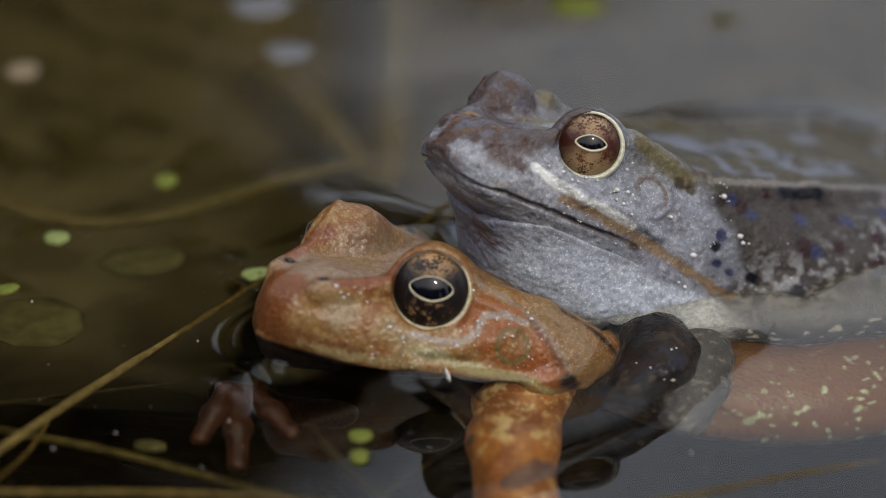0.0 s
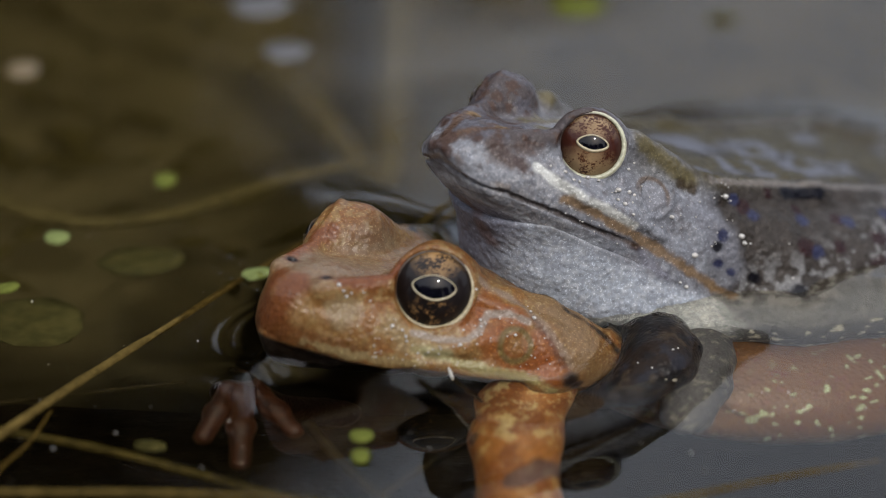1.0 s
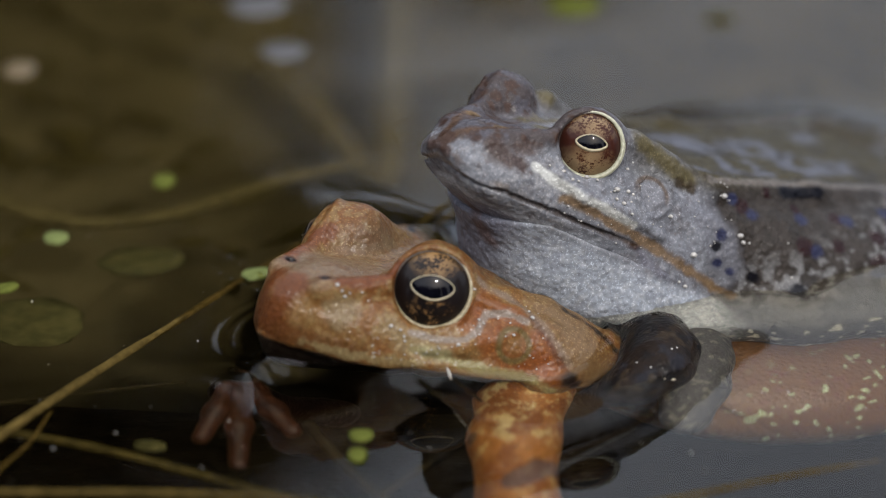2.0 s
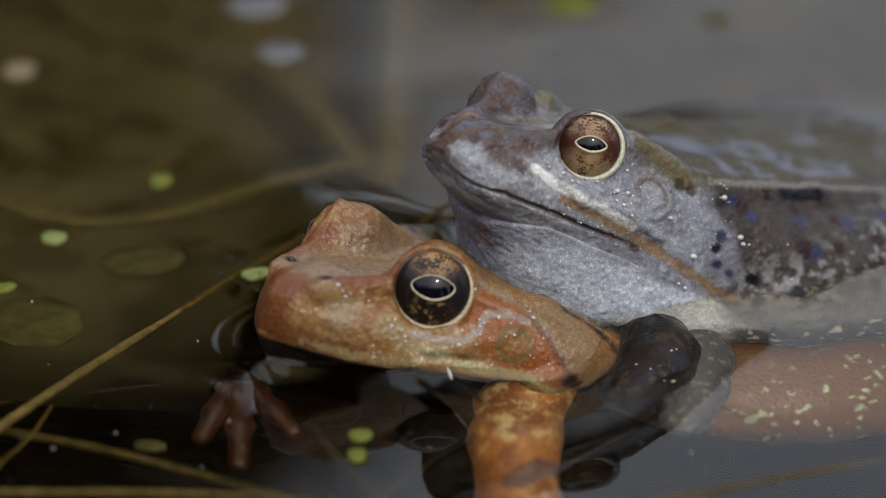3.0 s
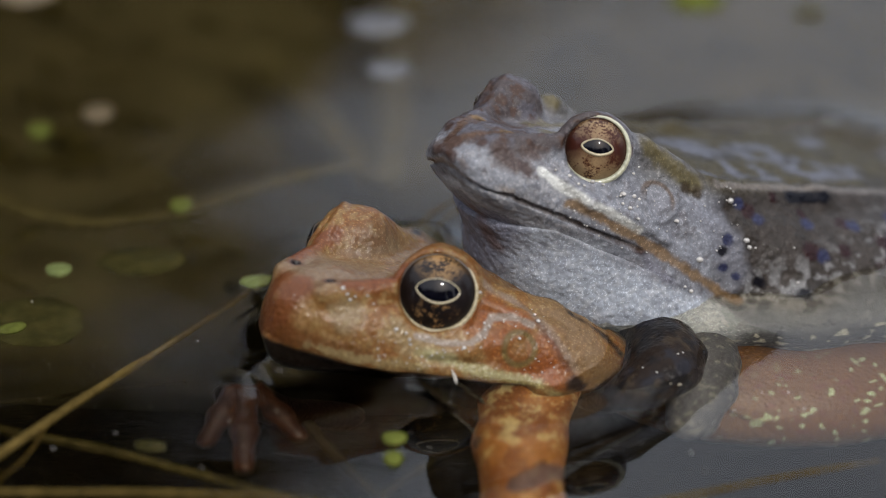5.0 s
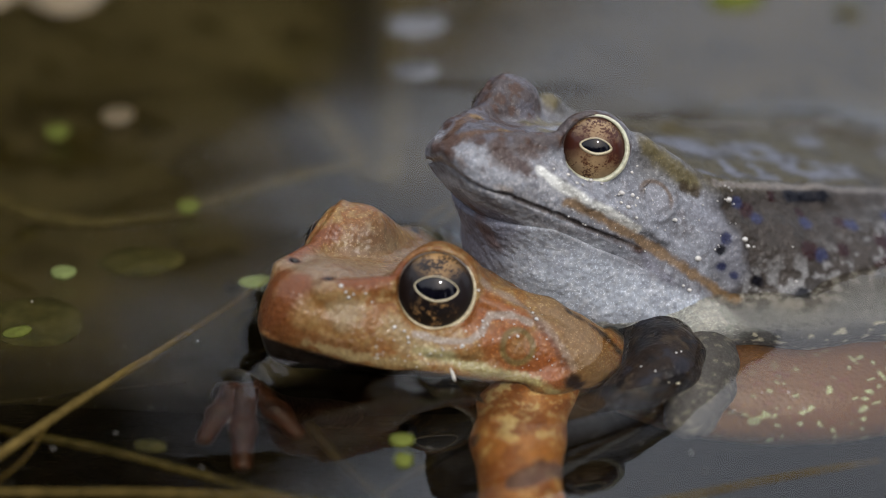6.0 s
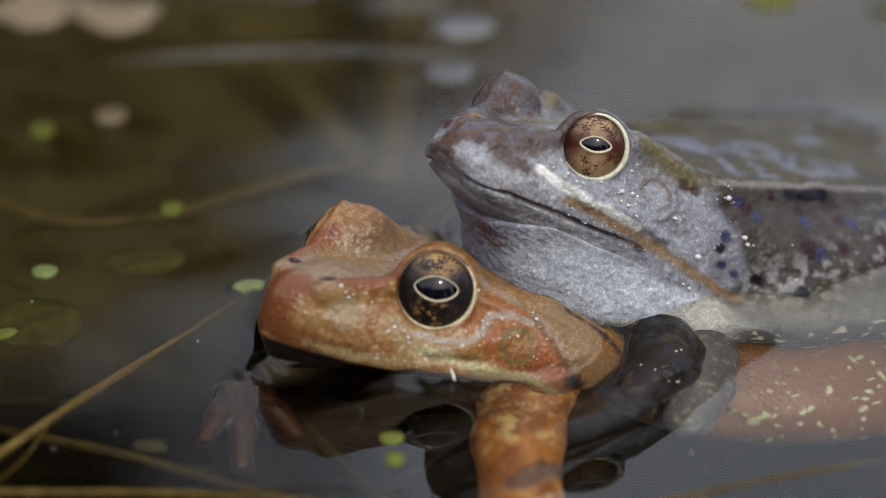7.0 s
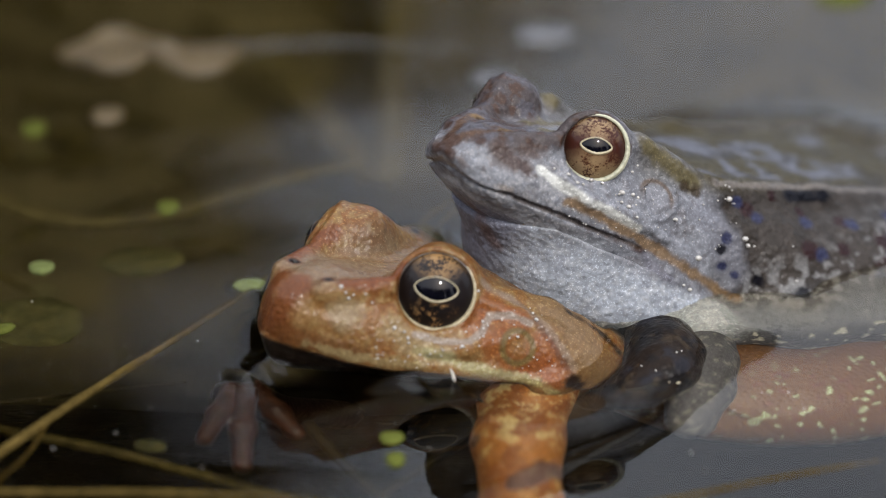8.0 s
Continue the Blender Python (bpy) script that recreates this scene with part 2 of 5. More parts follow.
def fbm(p, scale, seed=0):
    return (value_noise(p, scale, seed) * 0.55 + value_noise(p, scale * 2.1, seed + 1) * 0.28 + value_noise(p, scale * 4.3, seed + 2) * 0.17)


# ---- organic bodies: blended distance fields, in millimetres ----
def smin(a, b, k):
    h = np.clip(0.5 + 0.5 * (b - a) / k, 0, 1)
    return b * (1 - h) + a * h - k * h * (1 - h)


def smax(a, b, k):
    return -smin(-a, -b, k)


def ball(P, c, r):
    """Ellipsoid with centre c and radii r."""
    x, y, z = (P[0] - c[0]), (P[1] - c[1]), (P[2] - c[2])
    rx, ry, rz = r
    k0 = np.sqrt((x / rx) ** 2 + (y / ry) ** 2 + (z / rz) ** 2)
    k1 = np.sqrt((x / rx ** 2) ** 2 + (y / ry ** 2) ** 2 + (z / rz ** 2) ** 2) + 1e-6
    return k0 * (k0 - 1) / k1


def rod(P, a, b, ra, rb):
    """Round cone from a to b."""
    ax, ay, az = b[0] - a[0], b[1] - a[1], b[2] - a[2]
    x, y, z = P[0] - a[0], P[1] - a[1], P[2] - a[2]
    t = np.clip((x * ax + y * ay + z * az) / (ax * ax + ay * ay + az * az), 0, 1)
    return np.sqrt((x - t * ax) ** 2 + (y - t * ay) ** 2 + (z - t * az) ** 2) - (ra + (rb - ra) * t)


def chain(P, pts, radii, k=0.8):
    d = None
    for a, b, ra, rb in zip(pts, pts[1:], radii, radii[1:]):
        e = rod(P, a, b, ra, rb)
        d = e if d is None else smin(d, e, k)
    return d


def ring(P, c, axis, radius, thick):
    """Torus round axis."""
    x, y, z = P[0] - c[0], P[1] - c[1], P[2] - c[2]
    h = x * axis[0] + y * axis[1] + z * axis[2]
    rr = np.sqrt(np.maximum(x * x + y * y + z * z - h * h, 0))
    return np.sqrt((rr - radius) ** 2 + h * h) - thick


def profile(x, table, soft=1.0):
    xs, ys = np.array(sorted(table)).T
    g = np.linspace(xs[0], xs[-1], 600)
    v = np.interp(g, xs, ys)
    n = max(1, int(soft / (g[1] - g[0])))
    kern = np.hanning(2 * n + 3)[1:-1]
    pad = np.pad(v, len(kern) // 2, mode="edge")
    v = np.convolve(pad, kern / kern.sum(), "valid")
    return np.interp(x, g, v)


def loft(P, width, top, mid, low, inset=0.6, tuck=0.55):
    """A body along x: half width, crown, level of the lip and belly, as tables; the jaw below the lip is set in."""
    x = P[0]
    w, t, m, b = (profile(x, tab) for tab in (width, top, mid, low))
    w = np.maximum(w, 0.05)
    up, dn = np.maximum(t - m, 0.05), np.maximum(m - b, 0.05)
    dz = P[2] - m
    hh = np.where(dz > 0, up, dn)
    head = np.clip((x + 16) / 6, 0, 1)
    w = w - inset * head * np.clip(-dz / 0.7, 0, 1) * np.clip(w / 4, 0, 1)
    w = np.maximum(w, 0.05)
    side, rise = np.abs(P[1]) / w + 1e-6, np.abs(dz) / hh + 1e-6
    crown = np.interp(x, (-40, -16, -2, 3, 9), (3.0, 2.6, 2.8, 2.4, 2.05))
    keel = 2.0 - tuck * head
    q = np.where(dz > 0, (side ** crown + rise ** crown) ** (1 / crown), (side ** keel + rise ** keel) ** (1 / keel))
    d = (q - 1) * np.minimum(w, hh) * 0.9
    tip = max(width)[0]
    return smax(d, x - (tip - 0.25), 0.5)


def surface(field, lo, hi, h):
    """Mesh of field's zero set by surface nets. Returns verts (mm) and quads."""
    ax = [np.arange(a, b + h, h, dtype=np.float32) for a, b in zip(lo, hi)]
    n = [len(a) for a in ax]
    v = np.empty(n, dtype=np.float32)
    for i in range(0, n[0], 24):
        X = ax[0][i:i + 24, None, None]
        v[i:i + 24] = field((X + 0 * ax[1][None, :, None] + 0 * ax[2][None, None, :],
                             0 * X + ax[1][None, :, None] + 0 * ax[2][None, None, :],
                             0 * X + 0 * ax[1][None, :, None] + ax[2][None, None, :]))
    inside = v < 0
    cells = np.zeros([k - 1 for k in n], dtype=np.int8)
    for dx in (0, 1):
        for dy in (0, 1):
            for dz in (0, 1):
                cells += inside[dx:n[0] - 1 + dx, dy:n[1] - 1 + dy, dz:n[2] - 1 + dz]
    act = np.argwhere((cells > 0) & (cells < 8))
    index = np.full(cells.shape, -1, dtype=np.int32)
    index[act[:, 0], act[:, 1], act[:, 2]] = np.arange(len(act))
    total, count = np.zeros((len(act), 3)), np.zeros(len(act))
    corners = [(a, b, c) for a in (0, 1) for b in (0, 1) for c in (0, 1)]
    vals = {c: v[act[:, 0] + c[0], act[:, 1] + c[1], act[:, 2] + c[2]] for c in corners}
    for c in corners:
        for d in range(3):
            if c[d] == 0:
                e = tuple(1 if k == d else c[k] for k in range(3))
                a, b = vals[c], vals[e]
                cross = (a < 0) != (b < 0)
                t = np.where(cross, a / np.where(cross, a - b, 1), 0)
                p = np.tile(np.array(c, dtype=float), (len(act), 1))
                p[:, d] += t
                total[cross] += p[cross]
                count[cross] += 1
    verts = (act + total / count[:, None]) * h + np.array(lo)
    quads = []
    for d in range(3):
        e, f = (d + 1) % 3, (d + 2) % 3
        sl = [slice(1, k - 1) for k in n]
        sl[d] = slice(0, n[d] - 1)
        a = inside[tuple(sl)]
        sl2 = list(sl)
        sl2[d] = slice(1, n[d])
        b = inside[tuple(sl2)]
        for first, flip in ((a & ~b, False), (~a & b, True)):
            at = np.argwhere(first)
            at[:, e] += 1
            at[:, f] += 1
            ids = []
            for oe, of in ((1, 1), (0, 1), (0, 0), (1, 0)):
                c = at.copy()
                c[:, e] -= oe
                c[:, f] -= of
                ids.append(index[c[:, 0], c[:, 1], c[:, 2]])
            q = np.stack(ids, axis=1)
            quads.append(q[:, ::-1] if flip else q)
    return verts, np.concatenate(quads)


def relief(verts, field, coarse, fine, seed):
    """Moves verts along the surface's normal by uneven skin relief (mm)."""
    def at(p):
        return field((p[:, 0], p[:, 1], p[:, 2]))
    base = at(verts)
    g = np.stack([at(verts + np.eye(3)[k] * 0.15) - base for k in range(3)], axis=1)
    g = g / (np.linalg.norm(g, axis=1, keepdims=True) + 1e-9)
    h = coarse * (fbm(verts, 0.33, seed) - 0.5) + fine * (fbm(verts, 1.0, seed + 7) - 0.5)
    return verts + g * h[:, None]


def painted(name, verts, quads, material, colours):
    """Mesh in metres from millimetres, with the pigment layer."""
    me = mesh_of(name, verts * MM, quads, material)
    layer = me.color_attributes.new("pigment", "FLOAT_COLOR", "POINT")
    layer.data.foreach_set("color", np.c_[np.clip(colours, 0, 1), np.ones(len(verts))].astype(np.float32).ravel())
    return me


def blend(base, colour, amount):
    amount = np.clip(amount, 0, 1)[:, None]
    return base * (1 - amount) + np.array(colour)[None, :] * amount


def near_line(v, pts):
    """Distance of verts to a polyline."""
    best = np.full(len(v), 1e9)
    for a, b in zip(pts, pts[1:]):
        a, b = np.array(a, float), np.array(b, float)
        t = np.clip(((v - a) @ (b - a)) / ((b - a) @ (b - a)), 0, 1)
        best = np.minimum(best, np.linalg.norm(v - a - t[:, None] * (b - a), axis=1))
    return best


def step(x, a, b):
    t = np.clip((x - a) / (b - a), 0, 1)
    return t * t * (3 - 2 * t)


def unit(v):
    v = np.array(v, float)
    return v / np.linalg.norm(v)


# ---- the two frogs: local x ahead, y to the frog's left, z up, origin between the eyes ----
O_POSE = pose(-4.03 * MM, 6.47 * MM, 6.5 * MM, 0, -10, 219)
G_POSE = pose(11.0 * MM, 15.84 * MM, 16.64 * MM, 0, -12, 220)
O_AXIS, G_AXIS = unit((0.60, 0.72, 0.34)), unit((0.60, 0.72, 0.32))
O_EYE, G_EYE = np.array((-0.65, 5.7, -0.30)), np.array((-0.5, 5.15, -0.30))
O_BALL, O_OPEN, G_BALL, G_OPEN = 4.1, 3.5, 3.45, 2.95

O_WIDTH = [(-75, 2), (-70, 8), (-60, 14), (-45, 19), (-30, 20.5), (-20, 18.6), (-12, 16.6), (-5, 13.4), (0, 11.0), (5, 8.8), (9, 6.6), (11.4, 4.5), (12.6, 3.2), (13.4, 2.2), (13.9, 1.0), (14.2, 0.2)]
O_TOP = [(-75, -24), (-60, -20), (-40, -16), (-30, -14), (-24, -10.5), (-18, -5.0), (-12, -1.4), (-8.6, 0.1), (-4, 0.3), (0, 0.2), (3.5, 0.5), (7, 1.2), (10, 1.1), (12.2, 0.6), (13.4, -0.3), (14.2, -1.5), (14.7, -2.8), (14.9, -3.4)]
O_MID = [(-75, -24), (-45, -24), (-30, -20), (-22, -13), (-12, -7.2), (0, -6.9), (9, -5.8), (12.4, -5.1), (14.6, -4.6), (15.6, -4.0)]
O_LOW = [(-75, -26), (-60, -33), (-40, -33), (-25, -27), (-12, -18), (-4, -12.5), (4, -10.6), (10, -8.9), (12.4, -7.9), (13.8, -6.4), (14.8, -4.7)]
G_WIDTH = [(-75, 2), (-70, 8), (-60, 16), (-45, 20), (-30, 20), (-20, 16.8), (-12, 12.5), (-5, 10.6), (0, 9.6), (5, 7.9), (9, 6.0), (11.5, 4.3), (12.9, 3.1), (13.7, 2.0), (14.2, 0.9), (14.4, 0.2)]
G_TOP = [(-75, -14), (-60, -7.0), (-42, -5.4), (-26, -4.5), (-14, -2.8), (-8, -0.8), (-4, -0.2), (0, 0.0), (4, 0.4), (8, 1.2), (10.5, 1.0), (11.8, 0.5), (12.9, -0.2), (13.7, -0.8), (14.2, -1.5), (14.4, -1.9)]
G_MID = [(-75, -24), (-45, -18), (-25, -16), (-16, -13.5), (-12, -11), (-4.5, -8.9), (0.5, -7.1), (5.2, -5.4), (9.4, -4.0), (12, -3.2), (14.4, -2.2)]
G_LOW = [(-75, -24), (-60, -26), (-40, -26), (-20, -23), (-10, -19), (-4, -15), (2, -11.5), (7, -8.4), (10.5, -5.9), (12.8, -4.0), (14.4, -2.5)]


def mirror(P):
    return (P[0], np.abs(P[1]), P[2])


FAR = (1.25, 0.95)  # the averted eye sits a little further forward and out


def mirror_eyes(P):
    s = step(-P[1], 0.5, 3.5)
    return (P[0] - FAR[0] * s, np.abs(P[1]) - FAR[1] * s, P[2])


def head_extras(d, P, eye, axis, eyeball, opening, bulge, tymp):
    """Eye bulges with lids and sockets, nostrils and eardrum."""
    M = mirror_eyes(P)
    d = smin(d, ball(M, bulge[0], bulge[1]), 1.3)
    c = eye + axis * math.sqrt(eyeball ** 2 - opening ** 2)
    d = smin(d, ring(M, c - axis * 0.15, axis, opening + 0.22, 0.36), 0.5)
    out = eye + axis * 12
    d = smax(d, -(rod(M, eye + axis * 1.0, out, opening - 0.15, opening + 1.2) + 0.9 * step(-P[1], 0.5, 3.0)), 0.35)
    d = smin(d, ring(M, tymp[0], tymp[1], tymp[2], 0.06), 0.6)
    return d


def orange_field(P):
    d = loft(P, O_WIDTH, O_TOP, O_MID, O_LOW, 1.2)
    M = mirror(P)
    d = smin(d, rod(M, (-5, 7.6, -0.4), (-11, 10.4, -2.4), 1.1, 1.2), 1.6)
    d = smin(d, rod(M, (-11, 10.4, -2.4), (-17, 13.5, -5.5), 1.2, 0.8), 1.6)
    d = smin(d, ball(M, (-9.6, 14.4, -8.0), (3.4, 1.9, 1.9)), 1.2)
    d = smin(d, rod(M, (-13.0, 11.6, -5.6), (-18.0, 13.2, -9.0), 2.9, 3.4), 1.8)
    d = smin(d, ball(P, (-42, 9.5, -18), (24, 23, 10.5)), 3.0)
    d = smin(d, rod(M, (4, 5.4, 0.7), (10.5, 3.2, 0.1), 0.9, 0.7), 1.5)
    d = smin(d, chain(M, [(-3.8, 9.2, -0.6), (-6.6, 11.0, -1.5), (-9.6, 12.8, -3.0), (-12.4, 14.8, -5.2)], [0.5, 0.7, 0.7, 0.5]), 0.7)
    d = smin(d, chain(M, [(2.6, 9.9, -4.4), (-1.0, 10.9, -4.2), (-4.2, 11.6, -3.6), (-6.2, 12.2, -2.6)], [0.35, 0.5, 0.5, 0.3]), 0.6)
    d = smin(d, chain(M, [(3, 9.6, -5.8), (-3, 12.0, -6.6), (-8, 14.2, -7.4), (-12.5, 16.0, -8.4)], [0.4, 0.6, 0.7, 0.8]), 0.8)
    d = smin(d, rod(M, (-1.0, 5.6, 1.2), (-6.5, 5.6, -0.6), 2.6, 1.4), 1.5)
    d = head_extras(d, P, O_EYE, O_AXIS, O_BALL, O_OPEN, ((-0.9, 5.6, -0.1), (4.5, 3.5, 4.1)), ((-7.3, 12.2, -4.2), unit((0.1, 1, 0.35)), 2.0))
    d = smax(d, -ball(M, (9.6, 2.6, 1.0), (0.42, 0.36, 0.6)), 0.2)
    lip = chain(M, [(14.8, 0, -4.6), (13.3, 3.2, -4.9), (11.6, 4.9, -5.3), (9.0, 7.2, -5.9), (5, 9.1, -6.5), (0, 11.2, -7.4), (-5, 13.2, -8.4), (-10, 15.2, -9.4)], [0.42] * 8, 0.2)
    return smax(d, -lip, 0.3)


G_LIP = [(13.5, 0, -2.5), (12.7, 2.2, -3.1), (11.8, 3.3, -3.4), (9.4, 5.4, -4.0), (5.0, 7.5, -5.5), (-0.8, 9.5, -7.6), (-3.8, 10.3, -8.7)]


def grey_field(P):
    """The grey body with the throat drawn in."""
    return smin(grey_core(P), throat_field(P) + 0.25 + 1.5 * step(P[0], -7, 1), 2.5)


def grey_core(P):
    d = loft(P, G_WIDTH, G_TOP, G_MID, G_LOW, 0.1, 0.25)
    d = smax(d, 0.78 * (P[0] - 13.9) - 0.62 * (P[2] + 1.5), 0.8)
    M = mirror(P)
    d = smin(d, rod(M, (-5, 6.4, 0.2), (-13, 9.0, -4.2), 1.2, 1.0), 1.6)
    d = smin(d, rod(M, (-13, 9.0, -4.2), (-26, 10.2, -5.2), 1.2, 1.2), 1.6)
    d = smin(d, rod(M, (-26, 10.2, -5.2), (-50, 10.5, -8.5), 1.2, 1.2), 1.6)
    d = smin(d, ball(M, (-9.5, 9.4, -12), (5.5, 2.9, 4.0)), 1.2)
    d = smin(d, rod(M, (4, 4.7, 0.6), (10.0, 2.6, 0.0), 0.9, 0.7), 1.5)
    d = smin(d, chain(M, [(4.6, 7.2, -2.2), (2.4, 8.6, -4.0), (-2.5, 9.9, -5.6), (-6.0, 10.8, -7.6), (-9, 11.6, -10)], [0.4, 0.5, 0.5, 0.5, 0.6]), 0.6)
    d = head_extras(d, P, G_EYE, G_AXIS, G_BALL, G_OPEN, ((-0.6, 5.1, 0.0), (3.8, 3.1, 3.45)), ((-5.6, 10.0, -3.9), unit((0.1, 1, 0.3)), 2.1))
    d = smax(d, -ball(M, (7.9, 1.8, 1.1), (0.4, 0.32, 0.5)), 0.2)
    d = smin(d, ball(M, (-11, 0, -14.5), (9.0, 12.6, 6.6)), 1.5)
    d = smin(d, chain(P, [(-11, 12.0, -17.8), (-20, 18, -16.8), (-30, 22, -15.5), (-50, 25, -12)], [3.0, 4.0, 4.5, 4.5], 2.0), 2.0)
    lip = chain(M, G_LIP, [0.24] * 7, 0.2)
    return smax(d, -lip, 0.3)


def throat_field(P):
    d = ball(P, (-3.3, 0, -11.0), (9.4, 9.4, 6.2))
    d = smin(d, ball(P, (-9.4, 0, -14.9), (12.5, 12.4, 6.5)), 3.0)
    return smin(d, ball(P, (2.2, 0, -7.9), (5.4, 5.6, 3.6)), 2.0)


def pouch_field(P):
    """The loose skin of the throat, flush with the body where it ends."""
    d = smin(grey_core(P), throat_field(P), 2.5) - 0.05
    d = smax(d, P[2] - profile(P[0], G_MID) + 1.5, 0.2)
    return smax(d, ball(P, (-3.5, 0, -12.5), (13.5, 12.8, 9.5)), 0.2)


def spot_on(c, m, at, radius, colour, amount=1.0, wobble=0.0, soft=0.35):
    d = np.linalg.norm(m - np.array(at), axis=1) + wobble
    return blend(c, colour, step(-d, -radius * (1 + soft), -radius * (1 - soft)) * amount)


def line_on(c, m, pts, radius, colour, amount=1.0, wobble=0.0, soft=0.5):
    d = near_line(m, pts) + wobble
    return blend(c, colour, step(-d, -radius * (1 + soft), -radius * (1 - soft)) * amount)


def orange_skin(v):
    """Pigment of the orange frog, with some shade painted in, at verts v (mm)."""
    m = np.c_[v[:, 0], np.abs(v[:, 1]), v[:, 2]]
    n1, n2, n3, n4 = fbm(v, 0.16, 1), fbm(v, 0.45, 5), fbm(v, 1.3, 9), fbm(v, 2.6, 13)
    x, z = v[:, 0], v[:, 2]
    w2, w3 = (n2 - 0.5) * 2.0, (n3 - 0.5) * 1.2
    c = np.tile(np.array((0.41, 0.155, 0.042)), (len(v), 1))
    c = blend(c, (0.47, 0.22, 0.080), step(n2, 0.42, 0.62) * 0.7)
    c = blend(c, (0.33, 0.095, 0.022), step(n1, 0.48, 0.62) * 0.6)
    c = blend(c, (0.52, 0.30, 0.12), step(n4, 0.53, 0.62) * 0.5)
    c = blend(c, (0.26, 0.10, 0.03), step(fbm(v, 3.2, 17), 0.58, 0.66) * 0.35)
    # crown between the eyes: greyish pink tan with darker marbling
    crown = step(z, -0.4, 0.9) * step(-m[:, 1], -4.8, -2.6) * step(-x, -13.5, -11)
    c = blend(c, (0.36, 0.205, 0.125), crown * 0.8)
    c = blend(c, (0.27, 0.09, 0.03), crown * step(n3, 0.54, 0.64) * 0.45)
    # snout: darker red-brown tip, ridge and shading band over the lip
    c = line_on(c, m, [(3.1, 5.2, 2.0), (6.5, 4.9, 1.2), (8.6, 3.9, 0.9)], 0.9, (0.27, 0.055, 0.012), 0.85, w3)
    c = line_on(c, m, [(12.2, 1.1, 0.2), (13.3, 1.2, -1.0), (13.8, 0.8, -2.6), (13.7, 1.2, -3.8)], 1.5, (0.24, 0.052, 0.011), 0.9, w2 * 0.7)
    c = line_on(c, m, [(13.4, 1.6, -4.0), (12.4, 3.4, -4.2), (10.6, 5.1, -4.6), (8.0, 7.0, -5.0)], 0.9, (0.19, 0.055, 0.013), 0.8, w2 * 0.6)
    c = line_on(c, m, [(11.4, 3.4, -2.6), (9.6, 5.0, -3.4), (7.4, 6.8, -4.0)], 0.8, (0.30, 0.13, 0.032), 0.6, w2)
    c = spot_on(c, m, (9.4, 5.2, -1.6), 1.6, (0.43, 0.27, 0.14), 0.55, w2)
    c = line_on(c, m, [(5.5, 7.6, -2.4), (4.2, 8.8, -4.0), (1.5, 10.4, -4.6)], 1.0, (0.50, 0.29, 0.135), 0.75, w3)
    # behind the eye: rust-red field, pinkish folds, round eardrum
    for a in ((-4.2, 10.1, -0.7), (-1.9, 10.2, -1.6), (-5.6, 11.6, -2.0), (-3.6, 12.2, -3.6), (-7.7, 13.9, -3.9), (-7.0, 14.4, -5.9), (-5.0, 13.6, -5.2), (-8.6, 15.2, -6.3)):
        c = spot_on(c, m, a, 1.7, (0.40, 0.085, 0.016), 0.7, w3 * 0.7, 0.35)
    c = line_on(c, m, [(-4.0, 8.3, 1.1), (-6.3, 9.6, -0.1), (-7.8, 11.9, -1.2), (-8.9, 13.8, -3.0), (-10.2, 15.5, -5.4)], 0.42, (0.42, 0.24, 0.16), 0.85, w3 * 0.3)
    c = line_on(c, m, [(-7.6, 12.4, -1.7), (-8.5, 13.8, -3.4), (-9.5, 15.4, -5.4)], 0.35, (0.13, 0.030, 0.014), 0.6, w3 * 0.4)
    for a in ((-10.2, 11.6, -1.6), (-11.7, 14.6, -3.7), (-13.0, 16.2, -5.7), (-12.0, 12.4, -2.6), (-11.4, 16.8, -6.8)):
        c = spot_on(c, m, a, 2.2, (0.37, 0.185, 0.085), 0.65, w2 * 0.6, 0.4)
    drum_d = np.linalg.norm(m - np.array((-5.3, 12.9, -3.8)), axis=1)
    c = blend(c, (0.25, 0.135, 0.040), step(-np.abs(drum_d - 1.5), -0.5, -0.12) * 0.95)
    c = spot_on(c, m, (-5.3, 12.9, -3.8), 1.0, (0.37, 0.15, 0.042), 0.7)
    c = line_on(c, m, [(3.6, 8.6, -3.0), (1.3, 9.9, -3.5), (-0.9, 11.1, -3.4), (-2.4, 11.0, -2.6), (-3.7, 10.3, -1.5), (-5.5, 11.2, -1.3), (-7.0, 12.3, -1.9)], 0.34, (0.52, 0.34, 0.26), 0.9, w3 * 0.25, 0.35)
    c = line_on(c, m, [(3.0, 9.2, -2.4), (0.6, 10.2, -2.5), (-1.0, 10.5, -1.9)], 0.35, (0.44, 0.31, 0.21), 0.7, w3 * 0.3)
    # gold-cream stripe over the jaw, ending in a fleshy corner
    c = line_on(c, m, [(3.4, 9.6, -4.4), (2.2, 10.3, -4.6), (-0.6, 11.5, -5.6), (-3.3, 13.0, -6.3), (-6.6, 14.7, -6.9), (-8.0, 15.9, -8.2)], 0.55, (0.58, 0.41, 0.19), 0.9, w3 * 0.8)
    c = line_on(c, m, [(12.2, 4.0, -4.6), (9.5, 6.2, -5.2), (6.5, 8.0, -5.6), (3.0, 9.8, -5.6)], 0.45, (0.46, 0.28, 0.12), 0.7, w3 * 1.2)
    c = spot_on(c, m, (-9.9, 16.2, -6.9), 0.95, (0.02, 0.008, 0.008), 0.95, w3 * 0.5)
    c = spot_on(c, m, (-10.7, 16.4, -7.7), 0.7, (0.03, 0.010, 0.008), 0.9, w3 * 0.4)
